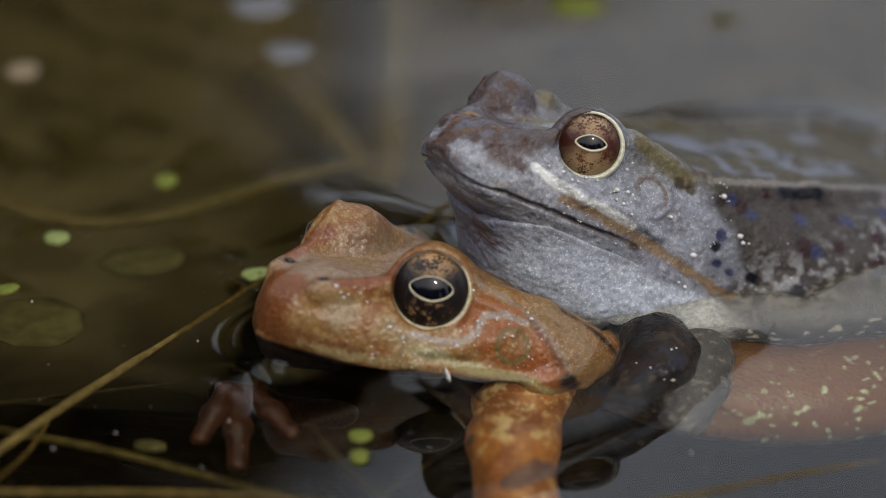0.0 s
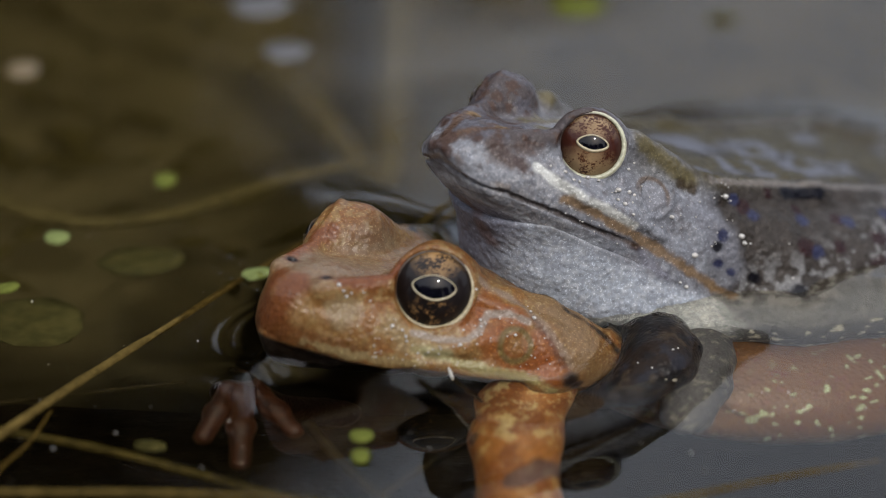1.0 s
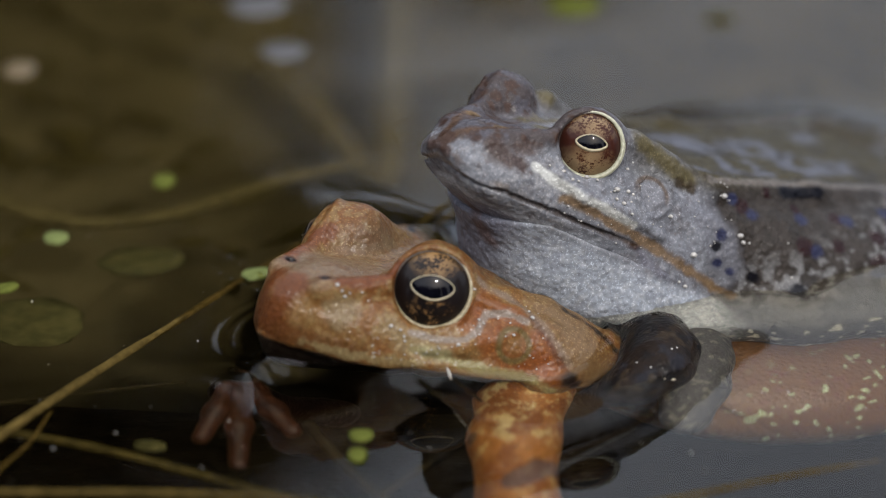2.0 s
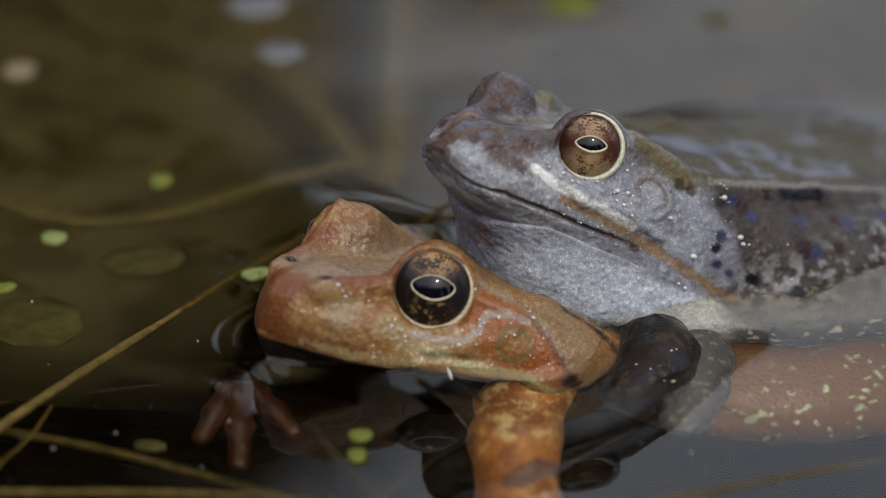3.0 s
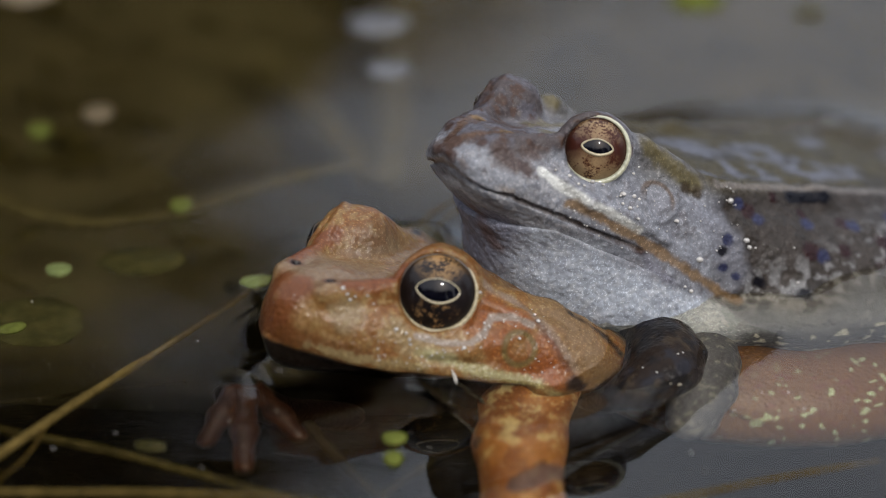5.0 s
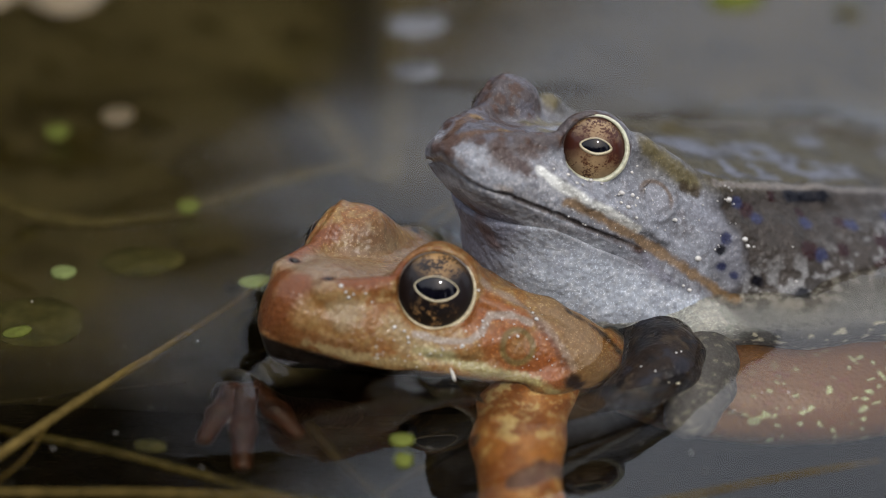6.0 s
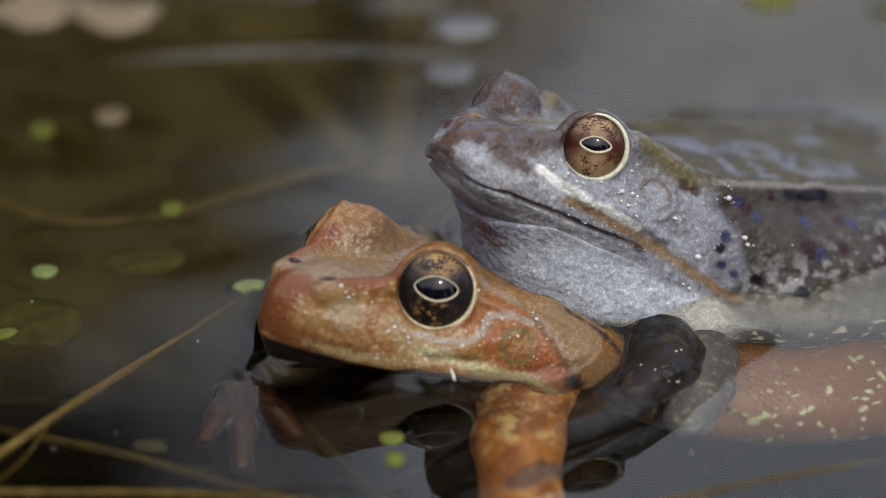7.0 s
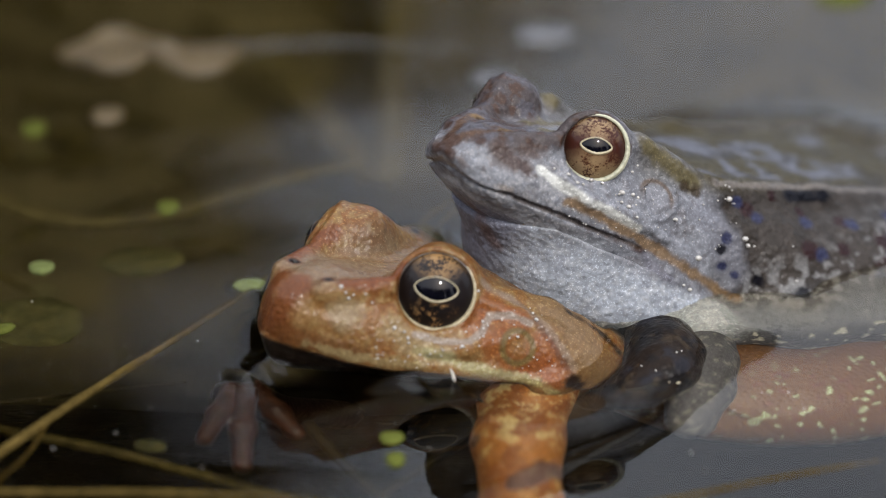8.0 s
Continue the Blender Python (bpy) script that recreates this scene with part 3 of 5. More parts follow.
    # contact shadow against the male's throat, painted as a dark line
    c = line_on(c, m, [(-10.2, 8.8, -0.5), (-12.4, 11.8, -2.0), (-15.2, 13.8, -3.9), (-16.0, 15.3, -5.6), (-15.9, 16.4, -8.0)], 0.5, (0.012, 0.007, 0.006), 0.95, w3 * 0.4)
    under = step(-z, 8.2, 10.0) * step(x, -24, -18)
    c = blend(c, (0.40, 0.15, 0.030), under * 0.85)
    c = blend(c, (0.60, 0.46, 0.22), 0.85 * under * step(n3 + 0.25 * (n4 - 0.5), 0.56, 0.62) * step(-x, -6, 0))
    # the jaw's shade below the lip is painted near black
    chin_shade = step(profile(x, O_MID) - z, 0.15, 0.5) * step(x, 0, 4)
    c = blend(c, (0.008, 0.005, 0.004), chin_shade * 0.97)
    flank = step(-x, 20, 28)
    c = blend(c, (0.29, 0.105, 0.032), flank * 0.95)
    c = blend(c, (0.17, 0.125, 0.085), flank * step(-z, 17, 22) * 0.8)
    c = blend(c, (0.78, 0.72, 0.38), flank * step(m[:, 1], 20, 27) * step(value_noise(v, 1.7, 31), 0.75, 0.81))
    c = blend(c, (0.04, 0.032, 0.026), step(-x, 16.5, 17.6) * step(x, -27, -23) * step(z, -12.5, -11) * 0.95)
    c = blend(c, (0.26, 0.05, 0.035), flank * step(value_noise(v, 1.6, 37), 0.74, 0.82) * 0.6)
    c = c * (0.84 + 0.32 * n4)[:, None] * np.array((0.80, 1.0, 1.08)) * 0.385
    c = spot_on(c, m, (9.7, 2.6, 0.9), 0.75, (0.075, 0.020, 0.006), 0.8, w3 * 0.3)
    # dark of the nostril's hollow, painted in
    return spot_on(c, m, (9.6, 2.6, 0.8), 0.6, (0.004, 0.002, 0.002))


def grey_skin(v):
    """Pigment of the grey frog, with some sheen and shade painted in, at verts v (mm)."""
    m = np.c_[v[:, 0], np.abs(v[:, 1]), v[:, 2]]
    n1, n2, n3, n4 = fbm(v, 0.2, 41), fbm(v, 0.5, 45), fbm(v, 1.3, 49), fbm(v, 2.8, 53)
    x, z = v[:, 0], v[:, 2]
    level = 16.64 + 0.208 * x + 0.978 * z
    w2, w3 = (n2 - 0.5) * 1.8, (n3 - 0.5) * 1.1
    # cheeks: lilac grey with paler granules
    c = np.tile(np.array((0.235, 0.235, 0.255)), (len(v), 1))
    c = blend(c, (0.31, 0.315, 0.34), step(n2, 0.40, 0.60) * 0.8)
    c = blend(c, (0.17, 0.15, 0.15), step(n3, 0.55, 0.68) * 0.5)
    c = blend(c, (0.42, 0.42, 0.44), step(n4, 0.56, 0.66) * 0.45)
    # snout sides: dusted brown above, pale above the lip
    snout = step(x, 1.5, 5.0)
    c = blend(c, (0.13, 0.095, 0.08), snout * step(z + 0.28 * x, 0.6, 2.4) * step(n3, 0.42, 0.56) * 0.7)
    c = blend(c, (0.36, 0.35, 0.35), snout * step(-(z + 0.45 * x), -2.6, -1.0) * step(n4, 0.42, 0.58) * 0.7)
    flank = step(-x, 10.5, 14)
    c = blend(c, (0.034, 0.026, 0.019), flank * 0.97)
    c = blend(c, (0.062, 0.050, 0.042), flank * step(n2, 0.44, 0.60) * 0.7)
    c = blend(c, (0.05, 0.038, 0.03), flank * step(n3, 0.58, 0.68) * 0.5)
    c = blend(c, (0.30, 0.29, 0.28), flank * step(-level, -5.0, -1.8) * step(n3, 0.50, 0.60) * 0.75)
    c = line_on(c, m, [(-11.0, 11.6, -5.5), (-12.6, 12.4, -8.0), (-13.6, 13.6, -11.0)], 1.5, (0.25, 0.25, 0.28), 0.7, w2)
    # back: olive with dark gaps, a pale fold on its edge; wet sheen painted as blue-grey patches
    top = np.clip(step(z + 0.1 * m[:, 1], -3.4, -1.4) * step(-x, 2, 6) + step(-x, 12, 16) * step(-m[:, 1], -10.4, -8.8), 0, 1)
    c = blend(c, (0.064, 0.048, 0.014), top * (0.5 + 0.45 * step(-x, 9, 13)))
    c = blend(c, (0.16, 0.165, 0.20), top * step(n1, 0.49, 0.56) * step(-m[:, 1], -7.5, -5.5) * step(-x, 9, 13) * 0.85)
    c = blend(c, (0.035, 0.026, 0.016), top * step(n2, 0.58, 0.66) * step(-x, 9, 13) * 0.8)
    c = line_on(c, m, [(-12.7, 10.0, -2.9), (-15.9, 9.9, -3.3), (-20.2, 10.3, -3.7), (-26.6, 11.0, -3.9), (-37.0, 10.6, -5.2)], 0.42, (0.22, 0.19, 0.165), 0.75, w3 * 0.4)
    cap_area = step(z, -0.3, 0.7) * step(x, -4, 0)
    c = blend(c, (0.080, 0.060, 0.056), cap_area * 0.92)
    c = blend(c, (0.125, 0.12, 0.14), cap_area * step(n2, 0.48, 0.58) * 0.7)
    c = blend(c, (0.085, 0.045, 0.03), cap_area * step(n3, 0.55, 0.64) * 0.8)
    c = line_on(c, m, [(2.0, 1.2, 0.6), (-2.5, 1.6, 0.5), (-4.5, 5.0, 0.9), (-5.5, 7.4, 0.4), (-7.2, 8.3, -0.9), (-10.2, 9.4, -3.0)], 0.9, (0.135, 0.105, 0.035), 0.8, w3)
    # dark marks on the snout
    c = line_on(c, m, [(10.2, 3.8, 0.0), (9.3, 4.8, -1.1), (8.0, 5.4, -1.5)], 0.85, (0.085, 0.052, 0.042), 0.9, w3 * 1.4)
    c = line_on(c, m, [(8.0, 4.6, 0.0), (6.4, 5.4, -0.4)], 0.5, (0.11, 0.07, 0.055), 0.75, w3)
    c = line_on(c, m, [(13.0, 0.3, -0.3), (10.8, 1.3, 0.8), (8.6, 2.2, 1.1)], 0.45, (0.12, 0.062, 0.03), 0.8, w3)
    for at, r in (((13.5, 0.3, -0.9), 0.6), ((13.4, 1.0, -1.3), 0.6), ((12.7, 0.5, -0.1), 0.6), ((11.4, 2.4, 0.5), 0.5), ((13.6, -0.6, -1.6), 0.5)):
        c = spot_on(c, m, at, r, (0.070, 0.034, 0.022), 0.85, w3)
    c = spot_on(c, m, (3.4, 6.0, 1.4), 0.9, (0.05, 0.03, 0.025), 0.9, w3)
    # cream streak under the eye with a tan stripe below it, down to the shoulder
    c = line_on(c, m, [(6.6, 5.9, -1.6), (5.2, 7.2, -2.6), (3.5, 8.4, -3.6), (1.0, 9.5, -4.7), (-1.2, 9.9, -5.7), (-2.9, 10.3, -6.6)], 0.5, (0.74, 0.73, 0.67), 1.0, w3 * 0.3, 0.3)
    c = line_on(c, m, [(4.1, 8.0, -4.2), (1.4, 9.1, -5.3), (-1.5, 9.8, -6.8), (-5.3, 10.7, -8.6), (-8.5, 12.1, -10.5), (-12.0, 12.8, -12.4), (-14.1, 14.2, -13.6)], 0.50, (0.23, 0.135, 0.055), 0.85, w3 * 0.7)
    lip = G_LIP
    c = line_on(c, m, [(a, b, d + 0.5) for a, b, d in lip[:4]], 0.35, (0.42, 0.33, 0.25), 0.55, w3 * 0.4)
    c = line_on(c, m, [(11.6, 0.3, -4.3), (10.6, 1.9, -4.8), (7.7, 4.3, -6.2), (5.1, 6.0, -7.0), (2.6, 7.3, -7.7), (0.0, 8.6, -8.6)], 0.75, (0.58, 0.59, 0.61), 0.85, w3 * 0.4)
    c = line_on(c, m, lip, 0.24, (0.075, 0.038, 0.016), 0.98, 0, 0.4)
    c = line_on(c, m, [(-0.8, 9.7, -7.6), (-2.2, 10.2, -8.2), (-3.8, 10.6, -8.9)], 0.36, (0.045, 0.016, 0.010), 0.95, w3 * 0.3)
    c = line_on(c, m, [(-4.4, 10.9, -9.6), (-6.4, 11.6, -11.4), (-7.4, 11.9, -12.6)], 0.6, (0.16, 0.15, 0.18), 0.65, w3)
    # eardrum
    ring_d = np.abs(np.linalg.norm(m - np.array((-5.2, 9.8, -4.1)), axis=1) - 1.85)
    c = blend(c, (0.14, 0.095, 0.065), step(-ring_d, -0.38, -0.1) * step(z - 0.4 * x, -2.6, -1.0) * 0.85)
    c = spot_on(c, m, (-5.2, 9.9, -4.1), 1.4, (0.31, 0.305, 0.325), 0.7)
    for at, r in (((-6.3, 9.5, -1.9), 0.55), ((-7.4, 9.5, -2.5), 0.4), ((-9.1, 9.4, -3.2), 0.6), ((-10.4, 9.8, -3.7), 0.6)):
        c = spot_on(c, m, at, r, (0.05, 0.034, 0.018), 0.9, w3 * 0.6)
    # flank spots: black, wine-red and bluish
    c = line_on(c, m, [(-21.6, 11.1, -4.5), (-26.2, 11.8, -4.5)], 0.62, (0.002, 0.002, 0.006), 1.0, w3 * 0.2, 0.15)
    for at, r, hue in (((-16.1, 11.3, -5.5), 0.8, 1), ((-16.9, 12.1, -6.1), 0.7, 2), ((-15.2, 11.0, -4.7), 0.6, 2), ((-12.4, 12.5, -8.7), 0.55, 0), ((-13.0, 12.4, -7.7), 0.6, 2), ((-12.6, 12.8, -10.2), 0.5, 2),
                       ((-13.8, 13.3, -11.0), 0.5, 2), ((-16.0, 14.6, -11.4), 0.55, 0), ((-21.4, 15.6, -8.4), 0.95, 1), ((-22.7, 16.0, -8.9), 0.7, 2), ((-22.5, 13.4, -6.4), 0.75, 2), ((-22.5, 12.4, -5.8), 0.6, 1),
                       ((-27.0, 13.8, -6.6), 0.8, 1), ((-28.0, 14.3, -6.8), 0.75, 2), ((-19.4, 17.6, -12.0), 1.0, 0), ((-25.4, 16.2, -8.5), 0.7, 1), ((-30.3, 16.5, -7.9), 0.9, 1), ((-29.2, 18.2, -9.8), 0.9, 1),
                       ((-19.4, 11.0, -4.4), 0.5, 1), ((-33.6, 14.0, -6.6), 0.8, 2), ((-34, 17.0, -8.5), 1.0, 1)):
        c = spot_on(c, m, at, r, ((0.004, 0.004, 0.008), (0.026, 0.007, 0.008), (0.030, 0.034, 0.080))[hue], 0.95, w3 * 0.5, 0.25)
    # throat and chest: pale blue-grey granules, a rusty smear; front darkened by painted shade
    chest = np.clip(step(profile(x, G_MID) - z - 0.055 * np.clip(-x, 0, 30), 1.6, 2.6) * step(x, -16, -13), 0, 1)
    pouch = np.tile(np.array((0.47, 0.50, 0.545)), (len(v), 1))
    pouch = blend(pouch, (0.38, 0.395, 0.44), step(n2, 0.5, 0.7) * 0.6)
    pouch = blend(pouch, (0.58, 0.59, 0.60), step(n4, 0.53, 0.62) * 0.55)
    front = step(x - 0.35 * v[:, 1], 3.2, 6.6)
    pouch = blend(pouch, (0.19, 0.185, 0.235), front * 0.85)
    pouch = line_on(pouch, v, [(9.2, 0.4, -6.2), (7.4, 0.9, -8.2), (6.6, 1.4, -10.0)], 0.9, (0.17, 0.095, 0.075), 0.7, w2)
    # shadow line beneath the jaw, painted violet-grey
    pouch = line_on(pouch, v, [(3.4, 6.4, -8.0), (1.6, 7.5, -8.7), (0.0, 8.4, -9.4)], 0.5, (0.19, 0.185, 0.225), 0.75, w3 * 0.5)
    c = c * (1 - chest[:, None] * 0.93) + pouch * chest[:, None] * 1.02
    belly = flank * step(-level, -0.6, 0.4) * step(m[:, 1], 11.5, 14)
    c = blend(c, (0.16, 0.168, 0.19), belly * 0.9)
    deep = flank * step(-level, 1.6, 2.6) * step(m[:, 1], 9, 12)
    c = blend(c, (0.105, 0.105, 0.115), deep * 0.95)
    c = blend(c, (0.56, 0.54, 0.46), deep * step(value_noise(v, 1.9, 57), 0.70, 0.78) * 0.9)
    c = c * (0.82 + 0.36 * n4)[:, None] * np.array((0.97, 1.0, 1.05)) * 0.49
    c = spot_on(c, m, (8.0, 2.0, 1.0), 0.7, (0.13, 0.08, 0.03), 0.7)
    # the hollow of the nostril gets its darkness from colour
    return spot_on(c, m, (7.9, 1.8, 0.9), 0.35, (0.01, 0.006, 0.005))


def cap(axis_radius, fx, lift=0.03, rings=10, sides=40):
    """A cap lying on a ball of that radius (mm), its rim at angle fx(w) from the local z axis. Metres."""
    verts, faces = [(0, 0, (axis_radius + lift) * MM)], []
    for r in range(1, rings + 1):
        for k in range(sides):
            w = 2 * math.pi * k / sides
            ex, ey = fx(w)
            ex, ey = ex * r / rings, ey * r / rings
            z = math.sqrt(max(axis_radius ** 2 - ex * ex - ey * ey, 0))
            s = (axis_radius + lift) / axis_radius * MM
            verts.append((ex * s, ey * s, z * s))
    for k in range(sides):
        faces.append((0, 1 + k, 1 + (k + 1) % sides))
    for r in range(rings - 1):
        for k in range(sides):
            a, b = 1 + r * sides + k, 1 + r * sides + (k + 1) % sides
            faces.append((a, a + sides, b + sides, b))
    out = np.empty(len(faces), dtype=object)
    out[:] = faces
    return verts, out


def band(radius, fx, width, lift=0.06, sides=48):
    """A thin raised band on a ball along the outline fx(w)."""
    pts = []
    for k in range(sides + 1):
        w = 2 * math.pi * k / sides
        ex, ey = fx(w)
        z = math.sqrt(max(radius ** 2 - ex * ex - ey * ey, 0))
        pts.append(Vector((ex, ey, z)) * ((radius + lift * 0.2) / radius) * MM)
    return tube(pts, [width * MM * (0.72 - 0.28 * math.sin(2 * math.pi * k / sides)) for k in range(sides + 1)], 6)


def ball_mesh(radius, segs=40, rings=24):
    bm = bmesh.new()
    bmesh.ops.create_uvsphere(bm, u_segments=segs, v_segments=rings, radius=radius)
    v = [tuple(x.co) for x in bm.verts]
    bm.verts.index_update()
    f = np.empty(len(bm.faces), dtype=object)
    f[:] = [tuple(x.index for x in face.verts) for face in bm.faces]
    bm.free()
    return v, f


def eye_on(frog, eye, axis, side, ball_r, opening, iris, pupil_fx, ring_w, lid, arc_ends):
    """An eye: ball with the iris, pupil, pale ring round it and the pale lid rim."""
    a = Vector((axis[0], axis[1] * side, axis[2]))
    up = Vector((0, 0, 1))
    x = up.cross(a).normalized()
    y = a.cross(x)
    m = Matrix((x, y, a)).transposed().to_4x4()
    ahead, out = (0.0, 0.0) if side > 0 else FAR
    m.translation = Vector((eye[0] + ahead, (eye[1] + out) * side, eye[2])) * MM + (a * 0.8 * MM if side < 0 else Vector())
    if side < 0:
        m = m @ Matrix.Scale(0.68, 4)
    # averted eye: iris, lid and pupil ring are painted dark
    iris = iris if side > 0 else IRIS_SHADED
    e = piece("eye", mesh_of("eye", *ball_mesh(ball_r * MM, 48, 32), iris), frog, m)
    lid = lid if side > 0 else LID_DARK
    piece("pupil", mesh_of("pupil", *cap(ball_r, pupil_fx), PUPIL), e)
    piece("pupil_ring", mesh_of("pupil_ring", *band(ball_r, pupil_fx, ring_w), RING if side > 0 else LID_DARK), e)
    z = math.sqrt(ball_r ** 2 - opening ** 2)
    pts = [(opening * math.cos(w) * MM, opening * math.sin(w) * MM, (z + 0.10) * MM) for w in np.linspace(0, 2 * math.pi, 65)]
    piece("eyelid_rim", mesh_of("eyelid_rim", *tube(pts, [0.12 * MM] * 65, 8), LID_DARK), e)
    first, last = arc_ends
    arc = np.linspace(first, last, 60)
    pts = [((opening + 0.12) * math.cos(w) * MM, (opening + 0.12) * math.sin(w) * MM, (z + 0.12) * MM) for w in arc]
    piece("lower_lid", mesh_of("lower_lid", *tube(pts, [(0.06 + 0.22 * max(0.0, math.sin((w - first) / (last - first) * math.pi)) ** 0.7) * MM for w in arc], 8), lid), e)
    return e


def o_pupil(w):
    c, s = math.cos(w), math.sin(w)
    return 2.0 * c * abs(c) ** 0.2, (1.05 if s > 0 else 1.2) * s * abs(s) ** 0.15 + 0.18


def g_pupil(w):
    c, s = math.cos(w), math.sin(w)
    return 1.45 * c * abs(c) ** 0.25, (0.78 if s > 0 else 0.70) * s * abs(s) ** 0.2 + 0.1


def limb(name, frog, pts, radii, skin, colours, lo, hi, h=0.35):
    v, q = surface(lambda P: chain(P, pts, radii, 1.5), lo, hi, h)
    return piece(name, painted(name, v, q, skin, colours(v)), frog)


def local(frog_pose, p):
    """World millimetres to the frog's own millimetres."""
    return tuple(frog_pose.inverted() @ (Vector(p) * MM) / MM)


def bounds(pts, r):
    a = np.array(pts)
    return tuple(a.min(0) - r), tuple(a.max(0) + r)


def warts_and_glints(frog, name, spots, field, material, seed):
    """Small pale beads set into the skin, some standing in for wet glints."""
    rnd = random.Random(seed)
    v, f = ball_mesh(1.0, 10, 6)
    me = mesh_of(name, v, f, material)
    for x, y, z, r in spots:
        r *= 1.1
        p = np.array((x, y, z), float)
        for _ in range(6):
            P = tuple(np.array([k]) for k in p)
            d = float(field(P)[0])
            g = np.array([float(field(tuple(np.array([k]) for k in p + e))[0]) - d for e in np.eye(3) * 0.05]) / 0.05
            p = p - d * g / max(g @ g, 1e-3)
        ob = piece("wart_glint", me, frog, Matrix.Translation(Vector(p * MM)))
        ob.scale = (r * MM * rnd.uniform(0.8, 1.2), r * MM * rnd.uniform(0.8, 1.2), r * MM * 0.8)


def orange_frog():
    frog = tagged(new("frog"), "orange-brown female frog floating with head above dark water", "frog")
    frog.matrix_basis = O_POSE
    for name, part_field, lo, hi, h in (("body", lambda P: smax(orange_field(P), P[0] + 16.4, 0.05), (-77, -24, -36), (-15, 34, 1), 0.4),
                                        ("head", lambda P: smax(orange_field(P), -17.0 - P[0], 0.05), (-17.6, -20, -21), (16, 20, 6), 0.19)):
        v, q = surface(part_field, lo, hi, h)
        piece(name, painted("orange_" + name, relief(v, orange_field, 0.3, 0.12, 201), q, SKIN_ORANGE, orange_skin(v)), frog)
    for side in (1, -1):
        eye_on(frog, O_EYE, O_AXIS, side, O_BALL, O_OPEN, IRIS_BROWN, o_pupil, 0.12, LID, (-3.5, 0.8))

    def leg_skin(v):
        n, n3 = fbm(v, 0.4, 71), fbm(v, 0.9, 75)
        c = np.tile(np.array((0.20, 0.082, 0.022)), (len(v), 1))
        c = blend(c, (0.13, 0.045, 0.012), step(n, 0.45, 0.6))
        c = blend(c, (0.42, 0.33, 0.16), step(n3 + 0.35 * (fbm(v, 2.2, 79) - 0.5), 0.60, 0.68) * (0.12 + 0.4 * step(fbm(v, 0.16, 73), 0.46, 0.58)))
        high = step(v[:, 2], -14.5, -11.0)
        c = blend(c, (0.36, 0.29, 0.14), high * step(fbm(v, 0.7, 83), 0.57, 0.63) * 0.7)
        return blend(c, (0.05, 0.03, 0.03), step(value_noise(v, 0.35, 77), 0.74, 0.8) * 0.85)

    # the water's dimming is painted into the wrist and the hand
    def wrist_dimmed(v):
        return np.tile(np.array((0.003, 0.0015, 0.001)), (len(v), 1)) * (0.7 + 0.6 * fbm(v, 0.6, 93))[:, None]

    def hand_dimmed(v):
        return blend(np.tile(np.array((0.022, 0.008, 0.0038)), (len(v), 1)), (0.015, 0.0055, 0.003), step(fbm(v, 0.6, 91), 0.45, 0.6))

    arm = [local(O_POSE, p) for p in ((10.5, 6.5, -5.5), (8.4, -0.5, -7.6), (7.6, -8, -9), (7.8, -18, -12), (8.0, -26, -16))]
    limb("upper_arm", frog, arm, [4.6, 4.5, 4.1, 3.6, 3.2], SKIN_ORANGE, leg_skin, *bounds(arm, 6.5))
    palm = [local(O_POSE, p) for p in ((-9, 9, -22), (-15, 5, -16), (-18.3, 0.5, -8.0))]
    limb("far_forearm", frog, palm, [2.2, 2.0, 2.4], SKIN_ORANGE, wrist_dimmed, *bounds(palm, 4))
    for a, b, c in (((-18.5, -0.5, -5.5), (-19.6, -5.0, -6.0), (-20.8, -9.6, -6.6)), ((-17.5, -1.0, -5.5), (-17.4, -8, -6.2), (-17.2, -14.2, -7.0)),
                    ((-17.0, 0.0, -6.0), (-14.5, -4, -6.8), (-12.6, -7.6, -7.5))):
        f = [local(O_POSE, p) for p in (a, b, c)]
        limb("finger", frog, f, [1.2, 1.1, 0.95], SKIN_ORANGE, hand_dimmed, *bounds(f, 2))
    spots = [(9.4, 4.2, 0.8, 0.2), (9.1, 4.6, 0.3, 0.13), (8.8, 4.7, -0.2, 0.15), (8.4, 4.9, 0.1, 0.12), (7.3, 5.3, 0.2, 0.1), (6.7, 5.6, -0.6, 0.1), (5.3, 7.6, -2.5, 0.2), (4.5, 8.1, -2.8, 0.14),
             (4.3, 8.5, -3.3, 0.16), (4.3, 8.7, -3.7, 0.13), (3.4, 9.5, -4.7, 0.1), (-0.2, 11.0, -3.8, 0.2), (-1.0, 10.3, -2.7, 0.13), (-2.8, 10.4, -1.9, 0.16), (-2.6, 10.9, -2.3, 0.14), (-2.4, 11.2, -3.0, 0.11),
             (-7.7, 12.3, -1.6, 0.2), (-7.7, 11.7, -1.2, 0.13), (-5.4, 12.6, -2.9, 0.16), (-2.4, 9.6, 0.9, 0.14), (-1.7, 11.6, -3.7, 0.1), (2.4, 10.3, -4.2, 0.1), (-4.6, 12.4, -3.0, 0.1), (-6.6, 13.9, -4.6, 0.09), (-8.3, 14.6, -5.4, 0.09)]
    rnd = random.Random(15)
    spots += [(rnd.uniform(-9, 10), 11, rnd.uniform(-6.5, -1.0), rnd.uniform(0.045, 0.085)) for _ in range(70)]
    warts_and_glints(frog, "wart_glint_mesh", spots, orange_field, BEAD, 5)
    return frog


